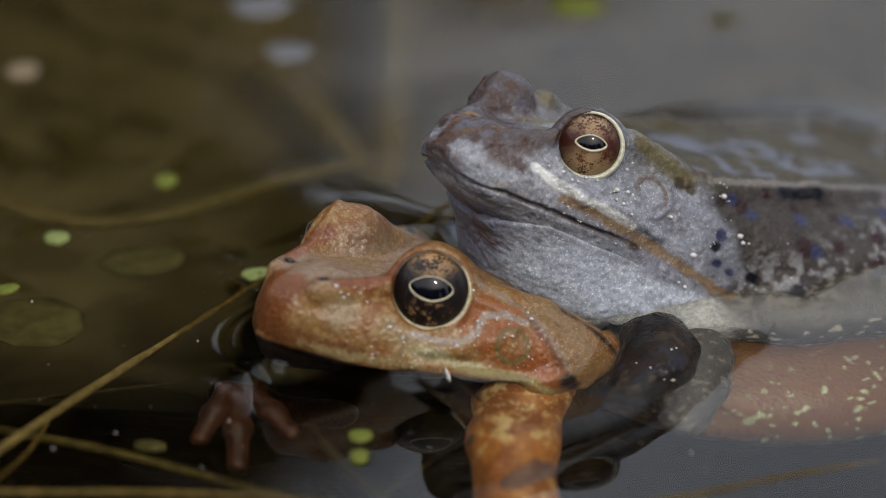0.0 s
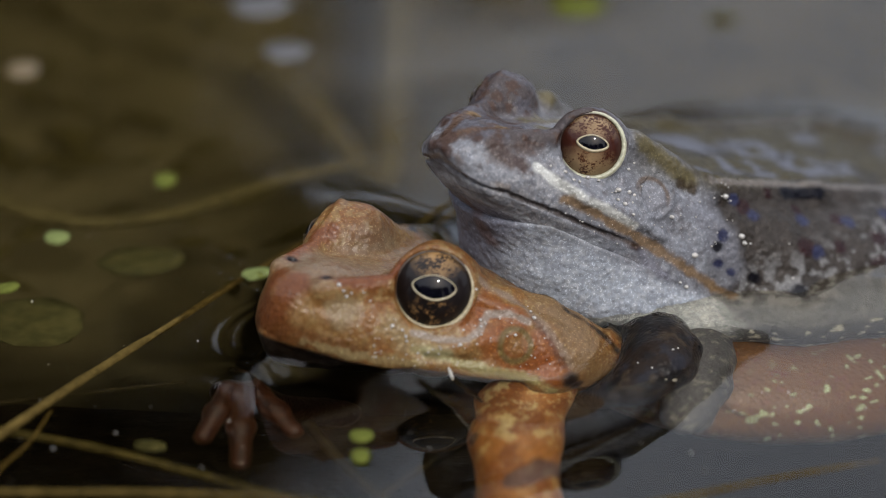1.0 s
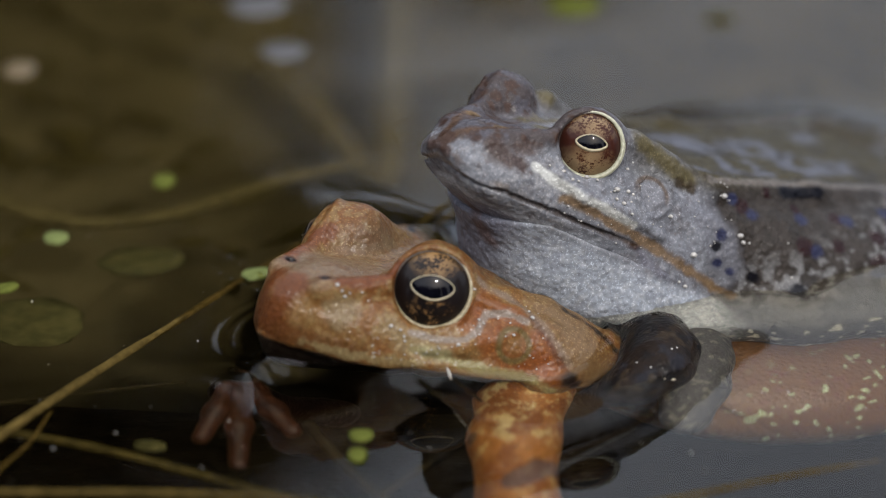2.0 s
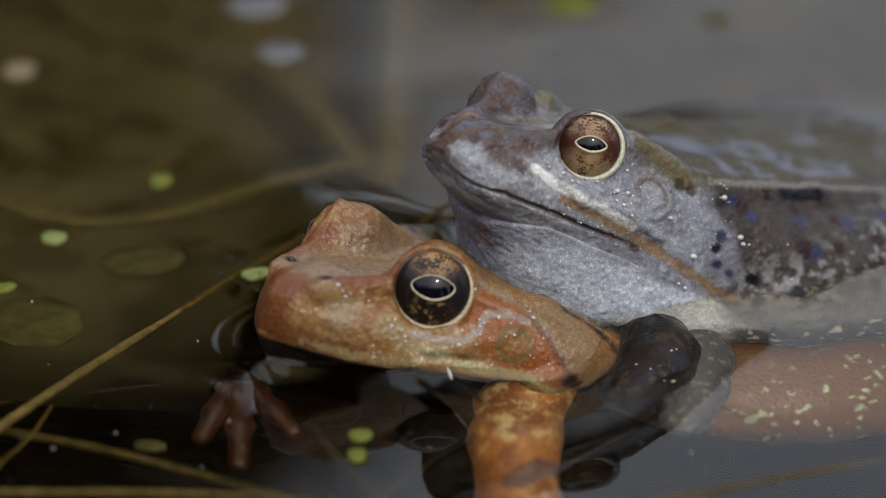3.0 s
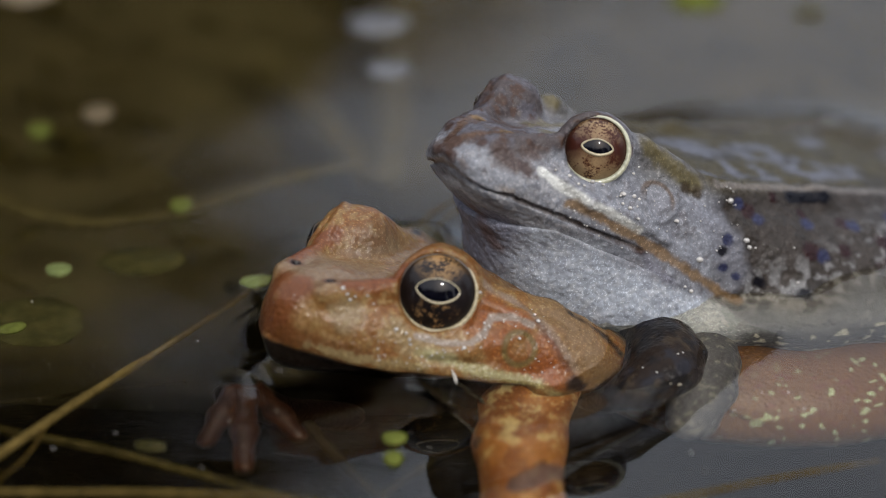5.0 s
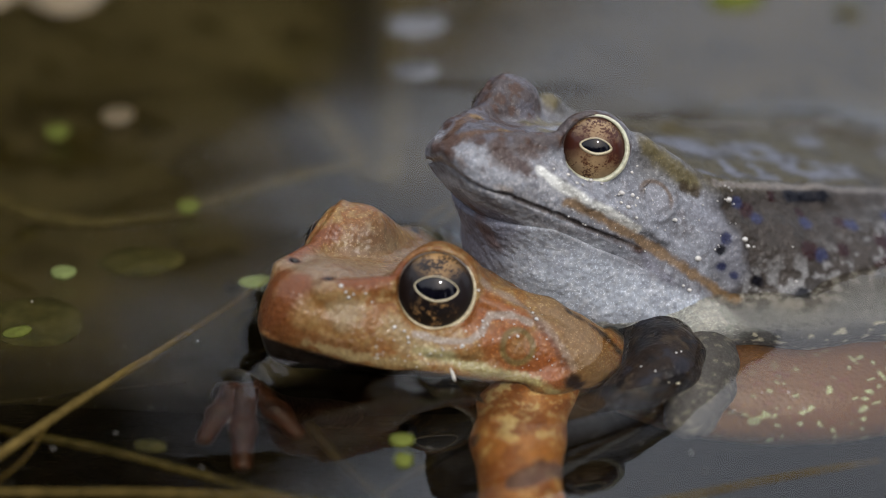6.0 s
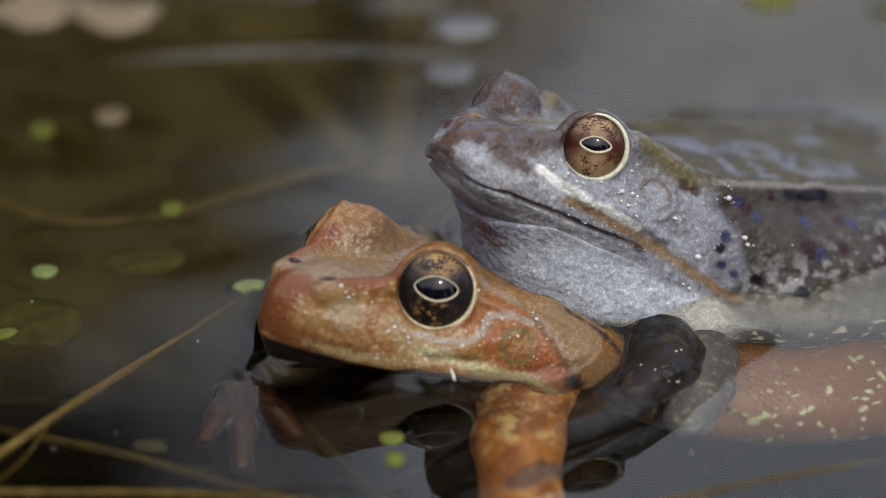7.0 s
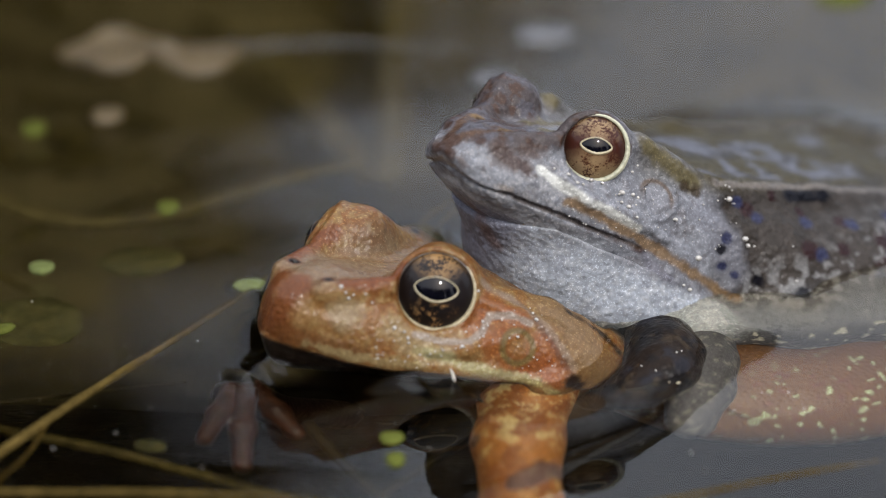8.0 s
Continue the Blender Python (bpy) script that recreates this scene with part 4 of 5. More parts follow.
def grey_frog():
    frog = tagged(new("frog"), "grey mottled male frog clasping the back of the orange frog", "frog")
    frog.matrix_basis = G_POSE
    for name, part_field, lo, hi, h in (("body", lambda P: smax(grey_field(P), P[0] + 15.4, 0.05), (-77, -23, -30), (-14, 32, 1), 0.36),
                                        ("head", lambda P: smax(grey_field(P), -16.0 - P[0], 0.05), (-16.6, -17, -23), (16, 19, 6), 0.19)):
        v, q = surface(part_field, lo, hi, h)
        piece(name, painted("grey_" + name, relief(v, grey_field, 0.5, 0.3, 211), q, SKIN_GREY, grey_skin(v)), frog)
    v, q = surface(pouch_field, (-19, -14, -23), (12, 14, -3), 0.22)
    throat = piece("throat", painted("grey_throat", relief(v, pouch_field, 0.5, 0.3, 211), q, SKIN_GREY, grey_skin(v)), frog, None, "pale bluish-grey granular throat pouch")
    for side in (1, -1):
        eye_on(frog, G_EYE, G_AXIS, side, G_BALL, G_OPEN, IRIS_COPPER, g_pupil, 0.15, LID_GREY, (-3.5, 1.9))

    def arm_skin(v):
        n, n3 = fbm(v, 0.45, 81), fbm(v, 1.2, 85)
        c = np.tile(np.array((0.0095, 0.0056, 0.0036)), (len(v), 1))
        c = blend(c, (0.004, 0.003, 0.003), step(n, 0.48, 0.6))
        c = blend(c, (0.011, 0.011, 0.015), step(fbm(v, 0.6, 99), 0.54, 0.62) * 0.7)
        c = blend(c, (0.03, 0.021, 0.012), step(n3, 0.60, 0.68) * 0.6)
        return c

    arm = [local(G_POSE, p) for p in ((20.4, 9.6, -3.0), (21.4, 4.4, -2.6), (20.9, 0.6, -2.3), (18.6, -2.0, -3.4), (15.6, 0.0, -8.0))]
    limb("foreleg", frog, arm, [3.8, 3.6, 3.4, 2.9, 2.5], SKIN_ARM, arm_skin, *bounds(arm, 6))

    def sunken_skin(v):
        return blend(np.tile(np.array((0.055, 0.056, 0.064)), (len(v), 1)), (0.12, 0.12, 0.115), step(fbm(v, 1.6, 89), 0.58, 0.68))

    def arm_field(P):
        return chain(P, arm, [3.8, 3.6, 3.4, 2.9, 2.5], 1.5)

    # white beads on the arm imitate glints of water
    beads = [(*local(G_POSE, p), r) for p, r in (((22.4, -2.9, -1.2), 0.26), ((22.3, -0.2, 1.4), 0.12), ((22.8, 0.4, 1.2), 0.1), ((20.2, -2.4, 0.6), 0.11), ((18.8, -1.6, 0.8), 0.1), ((21.6, -3.2, -0.6), 0.15))]
    warts_and_glints(frog, "glint_mesh_arm", beads, arm_field, BEAD, 7)
    elbow = [local(G_POSE, p) for p in ((25.2, 9.0, -5.0), (25.0, 5.0, -5.4), (24.6, 0.3, -6.2), (23.4, -5.0, -7.6))]
    limb("upper_arm", frog, elbow, [3.2, 3.2, 3.0, 2.4], SKIN_ARM, sunken_skin, *bounds(elbow, 5))
    spots = [(-1.4, 9.0, -3.4, 0.26), (-2.6, 9.3, -3.6, 0.24), (-1.2, 9.4, -4.2, 0.18), (-1.9, 9.7, -4.6, 0.22), (-3.1, 9.4, -3.9, 0.2), (-2.4, 10.5, -5.4, 0.16), (-3.4, 7.9, -1.9, 0.18), (-4.4, 7.4, -1.5, 0.14),
             (-2.8, 9.7, -4.5, 0.16), (1.5, 7.7, -2.4, 0.22), (3.9, 7.0, -1.9, 0.2), (3.4, 7.8, -2.5, 0.18), (2.6, 7.9, -2.6, 0.15), (0.6, 8.2, -2.6, 0.14), (5.2, 6.4, -1.4, 0.15), (-14.1, 10.8, -4.4, 0.3), (-14.9, 13.0, -7.7, 0.28),
             (-15.1, 13.3, -8.3, 0.24), (-7.3, 10.8, -5.9, 0.22), (-9.9, 12.1, -9.5, 0.32), (-9.0, 12.6, -12.4, 0.22), (-8.3, 12.2, -12.0, 0.16), (-1.0, 9.3, -3.4, 0.14)]
    rnd = random.Random(16)
    spots += [(rnd.uniform(-15, 7), 11, rnd.uniform(-9.5, -2.0), rnd.uniform(0.05, 0.11)) for _ in range(60)]
    spots += [(rnd.uniform(-34, -15), 16, rnd.uniform(-12, -6), rnd.uniform(0.06, 0.12)) for _ in range(10)]
    warts_and_glints(frog, "wart_glint_mesh_grey", spots, grey_field, BEAD, 6)
    return frog, throat


female = orange_frog()
male, male_throat = grey_frog()


# ---- ground and water ----
def frogs_at(X, Y, Z):
    """Distance (mm) to either frog at world points (mm)."""
    out = None
    for mtx, field in ((O_POSE, orange_field), (G_POSE, grey_field)):
        inv = mtx.inverted()
        r = np.array(inv.to_3x3())
        t = np.array(inv.translation) / MM
        L = [r[i, 0] * X + r[i, 1] * Y + r[i, 2] * Z + t[i] for i in range(3)]
        d = field(L)
        if field is grey_field:
            d = np.minimum(d, throat_field(L))
        out = d if out is None else np.minimum(out, d)
    return out


def spread(fine_lo, fine_hi, h, far, growth=1.16):
    xs = list(np.arange(fine_lo, fine_hi + h / 2, h))
    s, x = h, xs[-1]
    right = []
    while x < far:
        s *= growth
        x += s
        right.append(x)
    s, x = h, fine_lo
    left = []
    while x > -far:
        s *= growth
        x -= s
        left.append(x)
    return np.array(left[::-1] + xs + right)


def sheet(xs, ys, zs, name, material):
    n, m = len(xs), len(ys)
    X, Y = np.meshgrid(xs, ys, indexing="ij")
    idx = np.arange(n * m).reshape(n, m)
    quads = np.stack([idx[:-1, :-1], idx[1:, :-1], idx[1:, 1:], idx[:-1, 1:]], axis=-1).reshape(-1, 4)
    return mesh_of(name, np.stack([X, Y, zs], axis=-1).reshape(-1, 3) * MM, quads, material)


def pond_water():
    xs, ys = spread(-30, 46, 0.3, 4200, 1.1), spread(-30, 40, 0.3, 4200, 1.1)
    X, Y = np.meshgrid(xs, ys, indexing="ij")
    d = np.full(X.shape, 99.0)
    near = (np.abs(X) < 70) & (np.abs(Y) < 80)
    d[near] = np.minimum(frogs_at(X[near], Y[near], 0 * X[near]), frogs_at(X[near], Y[near], 0 * X[near] + 0.9))
    inner = np.clip(1 + d / 1.2, 0, 1)
    d = np.clip(d, 0, None)
    Z = 1.5 * np.exp(-d / 1.3) * np.clip(1.3 - d / 4.5, 0, 1)  # the film climbs the wet skin
    snout = step(-X, 9, 14) * near
    Z += snout * 1.0 * np.exp(-d / 1.5) * np.clip(1.6 - d / 7, 0, 1)
    r = np.hypot(X + 12.1, Y - 4.5) - 6.9  # fine rings round the snout
    Z += 0.05 * step(-X, 6, 11) * np.cos(r * 2 * math.pi / 1.9) * np.exp(-(r / 1.7) ** 2) * np.clip(d / 1.0, 0, 1)
    Z *= inner
    Z -= 2.3 * np.exp(-((X - 11.5) ** 2 + (Y + 1.0) ** 2) / 8.0 ** 2)  # slack water against the neck
    Z += 0.02 * np.sin(X * 0.11 + Y * 0.23) * np.clip((Y - 25) / 60, 0, 1) + 0.015 * np.sin(X * 0.05 - Y * 0.31 + 1) * np.clip((Y - 25) / 60, 0, 1)
    ob = new("water", sheet(xs, ys, Z, "water", WATER))
    ob.visible_shadow = False
    return tagged(ob, "still dark pond water with faint ripples", "water", kind="structure")


def pond_ground():
    xs, ys = spread(-90, 90, 6, 300000, 1.22), spread(-60, 160, 6, 300000, 1.22)
    X, Y = np.meshgrid(xs, ys, indexing="ij")
    r = np.sqrt(X ** 2 + Y ** 2)
    pts = np.stack([X, Y, 0 * X], axis=-1).reshape(-1, 3)
    Z = -48 + 14 * (fbm(pts, 0.02, 91).reshape(X.shape) - 0.5) + 160 * np.clip((r - 1500) / 2200, 0, 1) ** 1.5
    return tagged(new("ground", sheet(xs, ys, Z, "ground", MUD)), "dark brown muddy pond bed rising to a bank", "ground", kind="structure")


def silt_murk_bank():
    """A soft olive shelf standing in for murk behind the frogs, falling away into the dark in front."""
    xs, ys = np.arange(-150, 151, 4.0), np.arange(24, 330, 4.0)
    X, Y = np.meshgrid(xs, ys, indexing="ij")
    pts = np.stack([X, Y, 0 * X], axis=-1).reshape(-1, 3)
    Z = -60 + 20 * step(Y, 24, 36) + 3 * (fbm(pts, 0.03, 75).reshape(X.shape) - 0.5)
    return tagged(new("silt_murk_shelf", sheet(xs, ys, Z, "silt_murk_shelf", SILT_MURK)), "soft olive-brown silt shelf standing in for murky water", "silt", kind="structure")


def bed_litter():
    """Sunken dead stems and leaf scraps lying on the bed behind the frogs."""
    rnd = random.Random(51)
    verts, faces = [], []
    for k in range(420):
        x, y = rnd.uniform(-80, 80), rnd.uniform(18, 175)
        if y < 50:
            continue
        z = -40 + rnd.uniform(0, 5)
        w = rnd.uniform(0, math.pi)
        n, r = rnd.uniform(1.5, 4), rnd.uniform(0.5, 1.3)
        u, v = Vector((math.cos(w), math.sin(w), rnd.uniform(-0.15, 0.15))), Vector((-math.sin(w), math.cos(w), 0))
        i = len(verts)
        for e in (-1, -0.4, 0.4, 1):
            for a, b in ((1, 0), (0, 0.5), (-1, 0), (0, -0.5)):
                q = 1 - 0.7 * e * e
                verts.append((Vector((x, y, z)) + u * n * e + v * r * q * a + Vector((0, 0, r * q * b))) * MM)
        for e in range(3):
            for j in range(4):
                faces.append((i + e * 4 + j, i + e * 4 + (j + 1) % 4, i + e * 4 + 4 + (j + 1) % 4, i + e * 4 + 4 + j))
    return tagged(new("plant_litter", mesh_of("plant_litter", verts, np.array(faces), LITTER)), "dead olive-brown plant litter on the pond bed", "plant litter", kind="stuff")


pond_water()
pond_ground()
silt_murk_bank()
bed_litter()


# ---- bank shrubs: a few mirrored in the water, the rest unseen, added to block low sky light ----
def shrub(x, y, height, seed):
    """A shrub: tapered stems and many small leaves. Metres."""
    rnd = random.Random(seed)
    s = tagged(new("shrub"), "dark leafy shrub added out of view on the pond bank", "shrub", "bank shrubs")
    s.matrix_basis = pose(x, y, 0.1)
    tips = []
    for k in range(9):
        a = rnd.uniform(0, 6.28)
        top = Vector((math.cos(a) * height * 0.3 * rnd.random(), math.sin(a) * height * 0.3 * rnd.random(), height * rnd.uniform(0.6, 0.95)))
        pts = curve_points([(0, 0, -0.1), top * 0.5 + Vector((rnd.uniform(-0.1, 0.1), 0, 0)), top], 8)
        piece("stem", mesh_of("stem", *tube(pts, [0.03 * (1 - i / 9) + 0.004 for i in range(8)], 6), STALK_DARK), s)
        tips += pts[1:]
    verts, faces = [], []
    for k in range(6500 if seed < 103 else 4200):
        p = rnd.choice(tips) + Vector((rnd.gauss(0, 0.14), rnd.gauss(0, 0.14), rnd.gauss(0, 0.14))) * height * 0.6
        if p.z < 0.02:
            continue
        a = Vector((rnd.gauss(0, 1), rnd.gauss(0, 1), rnd.gauss(0, 1))).normalized() * 0.085
        b = a.cross(Vector((rnd.gauss(0, 1), rnd.gauss(0, 1), rnd.gauss(0, 1)))).normalized() * 0.045
        i = len(verts)
        verts += [p - a, p + b, p + a, p - b]
        faces.append((i, i + 1, i + 2, i + 3))
    piece("crown", mesh_of("crown", verts, np.array(faces), FOLIAGE, False), s)
    return s


for i, (x, y, h) in enumerate(((-1.80, 4.2, 3.7), (-0.53, 4.1, 2.03), (-2.2, 4.7, 3.7), (-2.3, 4.2, 2.6), (-3.3, 3.6, 2.8), (-4.2, 2.2, 2.8), (-4.5, 0.6, 2.6), (-4.4, -1.2, 2.6), (-3.6, -2.8, 2.7),
                               (-2.2, -4.0, 2.6), (-0.6, -4.5, 2.4), (1.2, -4.6, 2.4), (3.0, -4.0, 2.3), (4.4, -2.6, 2.3), (4.9, -0.6, 2.2),
                               (-3.2, -4.6, 3.0), (-1.5, -5.4, 3.0), (0.3, -5.7, 2.9), (2.1, -5.4, 2.8), (3.9, -4.8, 2.7), (5.3, -2.9, 2.6), (-0.22, 4.6, 1.45))):
    shrub(x, y, h, 100 + i)


# ---- stalks, weed and leaves ----
def stalk(name, keys, radius, material, label, parent_twig=None):
    """A thin plant stalk through world points (mm), origin at its middle, slightly uneven."""
    pts = curve_points([Vector(k) * MM for k in keys], 28)
    c = pts[14].copy()
    rnd = random.Random(len(keys) * 7 + int(radius * 100))
    radii = [radius * MM * (1 - 0.35 * i / 27) * rnd.uniform(0.9, 1.1) for i in range(28)]
    ob = new(name, mesh_of(name, *tube([p - c for p in pts], radii, 9), material))
    ob.matrix_basis = Matrix.Translation(c)
    tagged(ob, label, "plant stalk")
    return ob


def frond(name, length, width, material, label, category, at, turn=0, z=0.0, lobes=0, curl=0.12, seed=1):
    """A small leaf blade with thickness, midrib and an uneven outline. mm, lying on the water or sunken at z."""
    rnd = random.Random(seed)
    bm = bmesh.new()
    n, rows = 22, []
    for side_z in (1, -1):
        ring_v = []
        for i in range(n):
            w = 2 * math.pi * i / n
            r = 1 + 0.06 * rnd.uniform(-1, 1)
            if lobes:
                r *= 1 - 0.28 * (0.5 + 0.5 * math.cos(lobes * w))
            x, y = length / 2 * math.cos(w) * r, width / 2 * math.sin(w) * r
            ring_v.append(bm.verts.new((x * MM, y * MM, (curl * (x / length) ** 2 * 4 * width * 0.3 + side_z * 0.09 * (1 if side_z > 0 else 1)) * MM)))
        inner = [bm.verts.new((v.co.x * 0.55, v.co.y * 0.55, v.co.z * 0.4 + side_z * 0.13 * MM)) for v in ring_v]
        mid = bm.verts.new((0, 0, side_z * 0.12 * MM))
        for i in range(n):
            j = (i + 1) % n
            quad = [ring_v[i], ring_v[j], inner[j], inner[i]]
            bm.faces.new(quad if side_z > 0 else quad[::-1])
            tri = [inner[i], inner[j], mid]
            bm.faces.new(tri if side_z > 0 else tri[::-1])
        rows.append(ring_v)
    for i in range(n):
        j = (i + 1) % n
        bm.faces.new([rows[1][i], rows[1][j], rows[0][j], rows[0][i]])
    me = bpy.data.meshes.new(name)
    bm.to_mesh(me)
    bm.free()
    me.polygons.foreach_set("use_smooth", np.full(len(me.polygons), True))
    me.materials.append(material)
    ob = new(name, me)
    ob.matrix_basis = pose(at[0] * MM, at[1] * MM, z * MM, 0, 0, turn)
    return tagged(ob, label, category)


long_stalk = stalk("stalk", [(-41.6, -24.3, 0.1), (-38.2, -18.4, 0.1), (-33.8, -10.9, 0.1), (-29.3, -3.6, 0.0), (-24.5, 4.2, -0.3), (-20.7, 11.2, -1.2), (-16.2, 20.4, -4.0), (-10.5, 32.7, -9.0)],
                   0.52, STALK, "straw-coloured plant stalk floating and sinking into the water")
side_twig = stalk("stalk", [(-38.6, -24.5, -0.9), (-37.8, -22.5, -0.6), (-35.9, -18.4, -0.4), (-34.4, -12.2, -0.3)], 0.25, STALK, "thin pale twig beside the floating stalk")
stalk("stalk", [(-47.0, 47.2, -10.0), (-40.7, 41.9, -10.0), (-35.3, 39.6, -10.0), (-26.9, 42.6, -11.0), (-18.6, 49.8, -12.0), (-12.3, 55.0, -13.0), (-7.0, 58.4, -14.0)], 1.4, STALK_OLIVE, "bowed olive plant stem sunken in the pond")
stalk("stalk", [(-3.7, 125.2, -25.0), (-4.4, 97.7, -25.0), (-4.8, 74.9, -24.0), (-5.3, 61.8, -24.0)], 2.7, STALK_OLIVE, "thick olive stem sunken deep behind the frogs")
stalk("stalk", [(-18.6, 94.4, -25.0), (-12.4, 80.4, -25.0), (-6.5, 64.1, -25.0)], 2.5, STALK_OLIVE, "slanting olive stem sunken deep behind the frogs")
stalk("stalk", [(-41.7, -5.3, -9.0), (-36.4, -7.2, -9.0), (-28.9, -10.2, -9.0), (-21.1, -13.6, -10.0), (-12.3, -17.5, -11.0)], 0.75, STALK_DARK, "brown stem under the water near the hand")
stalk("stalk", [(-41.9, -3.0, -7.0), (-35.8, -1.5, -7.0), (-29.6, 0.2, -7.0), (-23.0, 2.7, -8.0)], 0.35, STALK_DIMMED, "thin brown stem under the water")
stalk("stalk", [(-44, -25.9, 0.1), (-40.4, -25.9, 0.1), (-32.6, -26.0, 0.1), (-25.2, -26.0, 0.1), (-17.8, -26.3, 0.0), (-12.0, -26.5, -0.3), (-6.1, -27.8, -1.0)], 0.34, STALK, "pale straw lying flat on the water")
stalk("stalk", [(17.4, -28.1, -0.2), (23.9, -25.8, 0.0), (29.4, -23.5, 0.0), (35.0, -21.4, 0.0), (39.7, -19.4, -0.4)], 0.26, STALK, "thin straw lying on the open water")
stalk("stalk", [(-3.4, 24.6, -0.6), (-2.6, 26.4, 0.0), (-1.0, 30.4, 0.1), (0.8, 33.7, 0.1), (3.4, 37.2, 0.1)], 0.28, STALK, "pale thin stalk between the two heads")
stalk("stalk", [(-2.4, 23.1, -0.6), (-1.6, 25.1, 0.0), (0.1, 28.4, 0.1), (1.9, 32.4, 0.1), (4.3, 35.1, 0.1)], 0.22, STALK, "pale thin stalk between the two heads")
stalk("stalk", [(-11.6, -0.3, -14.0), (-8.5, -7.4, -14.0), (-4.8, -14.3, -14.0), (-1.5, -20, -14.5)], 0.7, STALK_DIMMED, "dull stem deep under the water")
stalk("stalk", [(5.0, 2.9, -20.0), (-0.3, -2.6, -20.0), (-6.4, -11.1, -20.0)], 0.7, STALK_DIMMED, "dull stem deep under the water")
frond("leaf", 9.5, 11, LEAF_DULL, "dull olive leaf sunken in the pond", "leaf", (-38.7, 18.9), 20, -12, seed=3)
frond("leaf", 8.5, 6.5, LEAF_DULL, "green-brown leaf sunken in the pond", "leaf", (-28.8, 27.9), 10, -7, seed=4)
frond("leaf", 2.2, 3.2, LEAF_DULL, "small green leaf scrap under the water", "leaf", (-25.6, -10.0), 70, -8, seed=5)

DRIFT = []


def floater(rows, *args, **kw):
    """A floating scrap that drifts along rows of (seconds, x, y) in mm."""
    ob = frond(*args, at=rows[0][1:], **kw)
    DRIFT.append((ob, rows, kw.get("turn", 0), kw.get("z", 0.0)))
    return ob


GREEN, PALE = "round green duckweed frond floating on the water", "pale green duckweed frond floating on the water"
floater([(0, -27, 40.2), (0.5, -27, 39.9), (1, -27.1, 40.4), (1.5, -27.1, 40.2), (3, -27.5, 40.2), (3.5, -26.1, 39.1), (4, -25, 37), (4.5, -25.4, 35), (6, -24.4, 34), (6.5, -24.9, 34.8), (7, -26, 33.3), (7.5, -26.3, 33.7), (8, -26.4, 33.7)],
        "duckweed", 2.3, 3.6, WEED, GREEN, "duckweed", z=0.12, seed=11)
floater([(0, -36.9, 26.5), (0.5, -36.9, 26.5), (1, -36.9, 26.6), (1.5, -36.9, 26.5), (3, -37.2, 26.5), (3.5, -36.3, 25.3), (4, -35.4, 22.4), (4.5, -36.3, 20.3), (6, -35.6, 18.6), (6.5, -36.2, 19.7), (7, -37.4, 18.7), (7.5, -37.6, 19.7), (8, -37.8, 19.7)],
        "duckweed", 2.5, 3.0, WEED_PALE, PALE, "duckweed", z=0.12, seed=12)
floater([(0, -6.4, -15.3), (0.5, -6.3, -15.3), (1, -6.3, -15.3), (1.5, -6.3, -15.2), (3, -6.4, -15.2), (3.5, -5.8, -15.5), (4, -4.6, -15.8), (4.5, -3.9, -15.6), (6, -2.7, -16.1), (6.5, -2.9, -15.9), (7, -3.6, -15.8), (7.5, -3.9, -15.9), (8, -3.6, -15.7)],
        "duckweed", 2.2, 2.4, WEED, GREEN, "duckweed", z=0.05, seed=13)
floater([(0, -6.4, -19.3), (0.5, -6.4, -19.2), (1, -6.3, -19.2), (1.5, -6.5, -19), (3, -6.6, -19.1), (3.5, -5.9, -19.3), (4, -4.8, -19.6), (4.5, -4.1, -19.5), (6, -2.5, -19.9), (6.5, -2.5, -19.9), (7, -3.3, -19.8), (7.5, -3.6, -19.9), (8, -3.2, -19.8)],
        "duckweed", 1.7, 2.8, WEED, GREEN, "duckweed", z=0.05, seed=14)
floater([(0, -48.9, 65.7), (0.5, -48.9, 65.7), (1, -48.9, 65.7), (1.5, -49, 65.7), (3, -49.2, 65.7), (3.5, -45, 62.6), (4, -42.8, 58.1), (4.5, -42.1, 54.2), (6, -39, 52.6), (6.5, -39.3, 54.8), (7, -40.6, 53), (7.5, -41.8, 54.8), (8, -41.5, 53.4)],
        "duckweed", 2.6, 4.4, WEED, GREEN, "duckweed", z=0.12, seed=15)
floater([(0, -44.1, 69.2), (0.5, -44.1, 68.9), (1, -44.1, 69.5), (1.5, -44.3, 69.5), (3, -44.5, 69.3), (3.5, -41.3, 67.3), (4, -38.2, 63.4), (4.5, -36.7, 59.6), (6, -33, 57), (6.5, -33.4, 59.1), (7, -33.7, 56.9), (7.5, -34.3, 57.3), (8, -34.1, 57)],
        "leaf_scrap", 3.4, 4.6, LEAF_BROWN, "pinkish-brown scrap of dead leaf floating on the water", "leaf scrap", z=0.12, seed=16)
floater([(0, -19.4, 88.1), (0.5, -19.4, 88.1), (1, -19.4, 88.1), (1.5, -19.5, 88.1), (3, -19.9, 88.1), (3.5, -15.9, 87.1), (4, -12.4, 84.3), (4.5, -9.2, 83.1), (6, -2.1, 82.1), (6.5, -0.2, 82.4), (7, 3.2, 81.4), (7.5, 6.9, 80.8), (8, 11.9, 79.8)],
        "petal", 6.6, 6.5, LEAF_GREY, "pale grey petal floating far behind the frogs", "petal", z=0.15, seed=17)
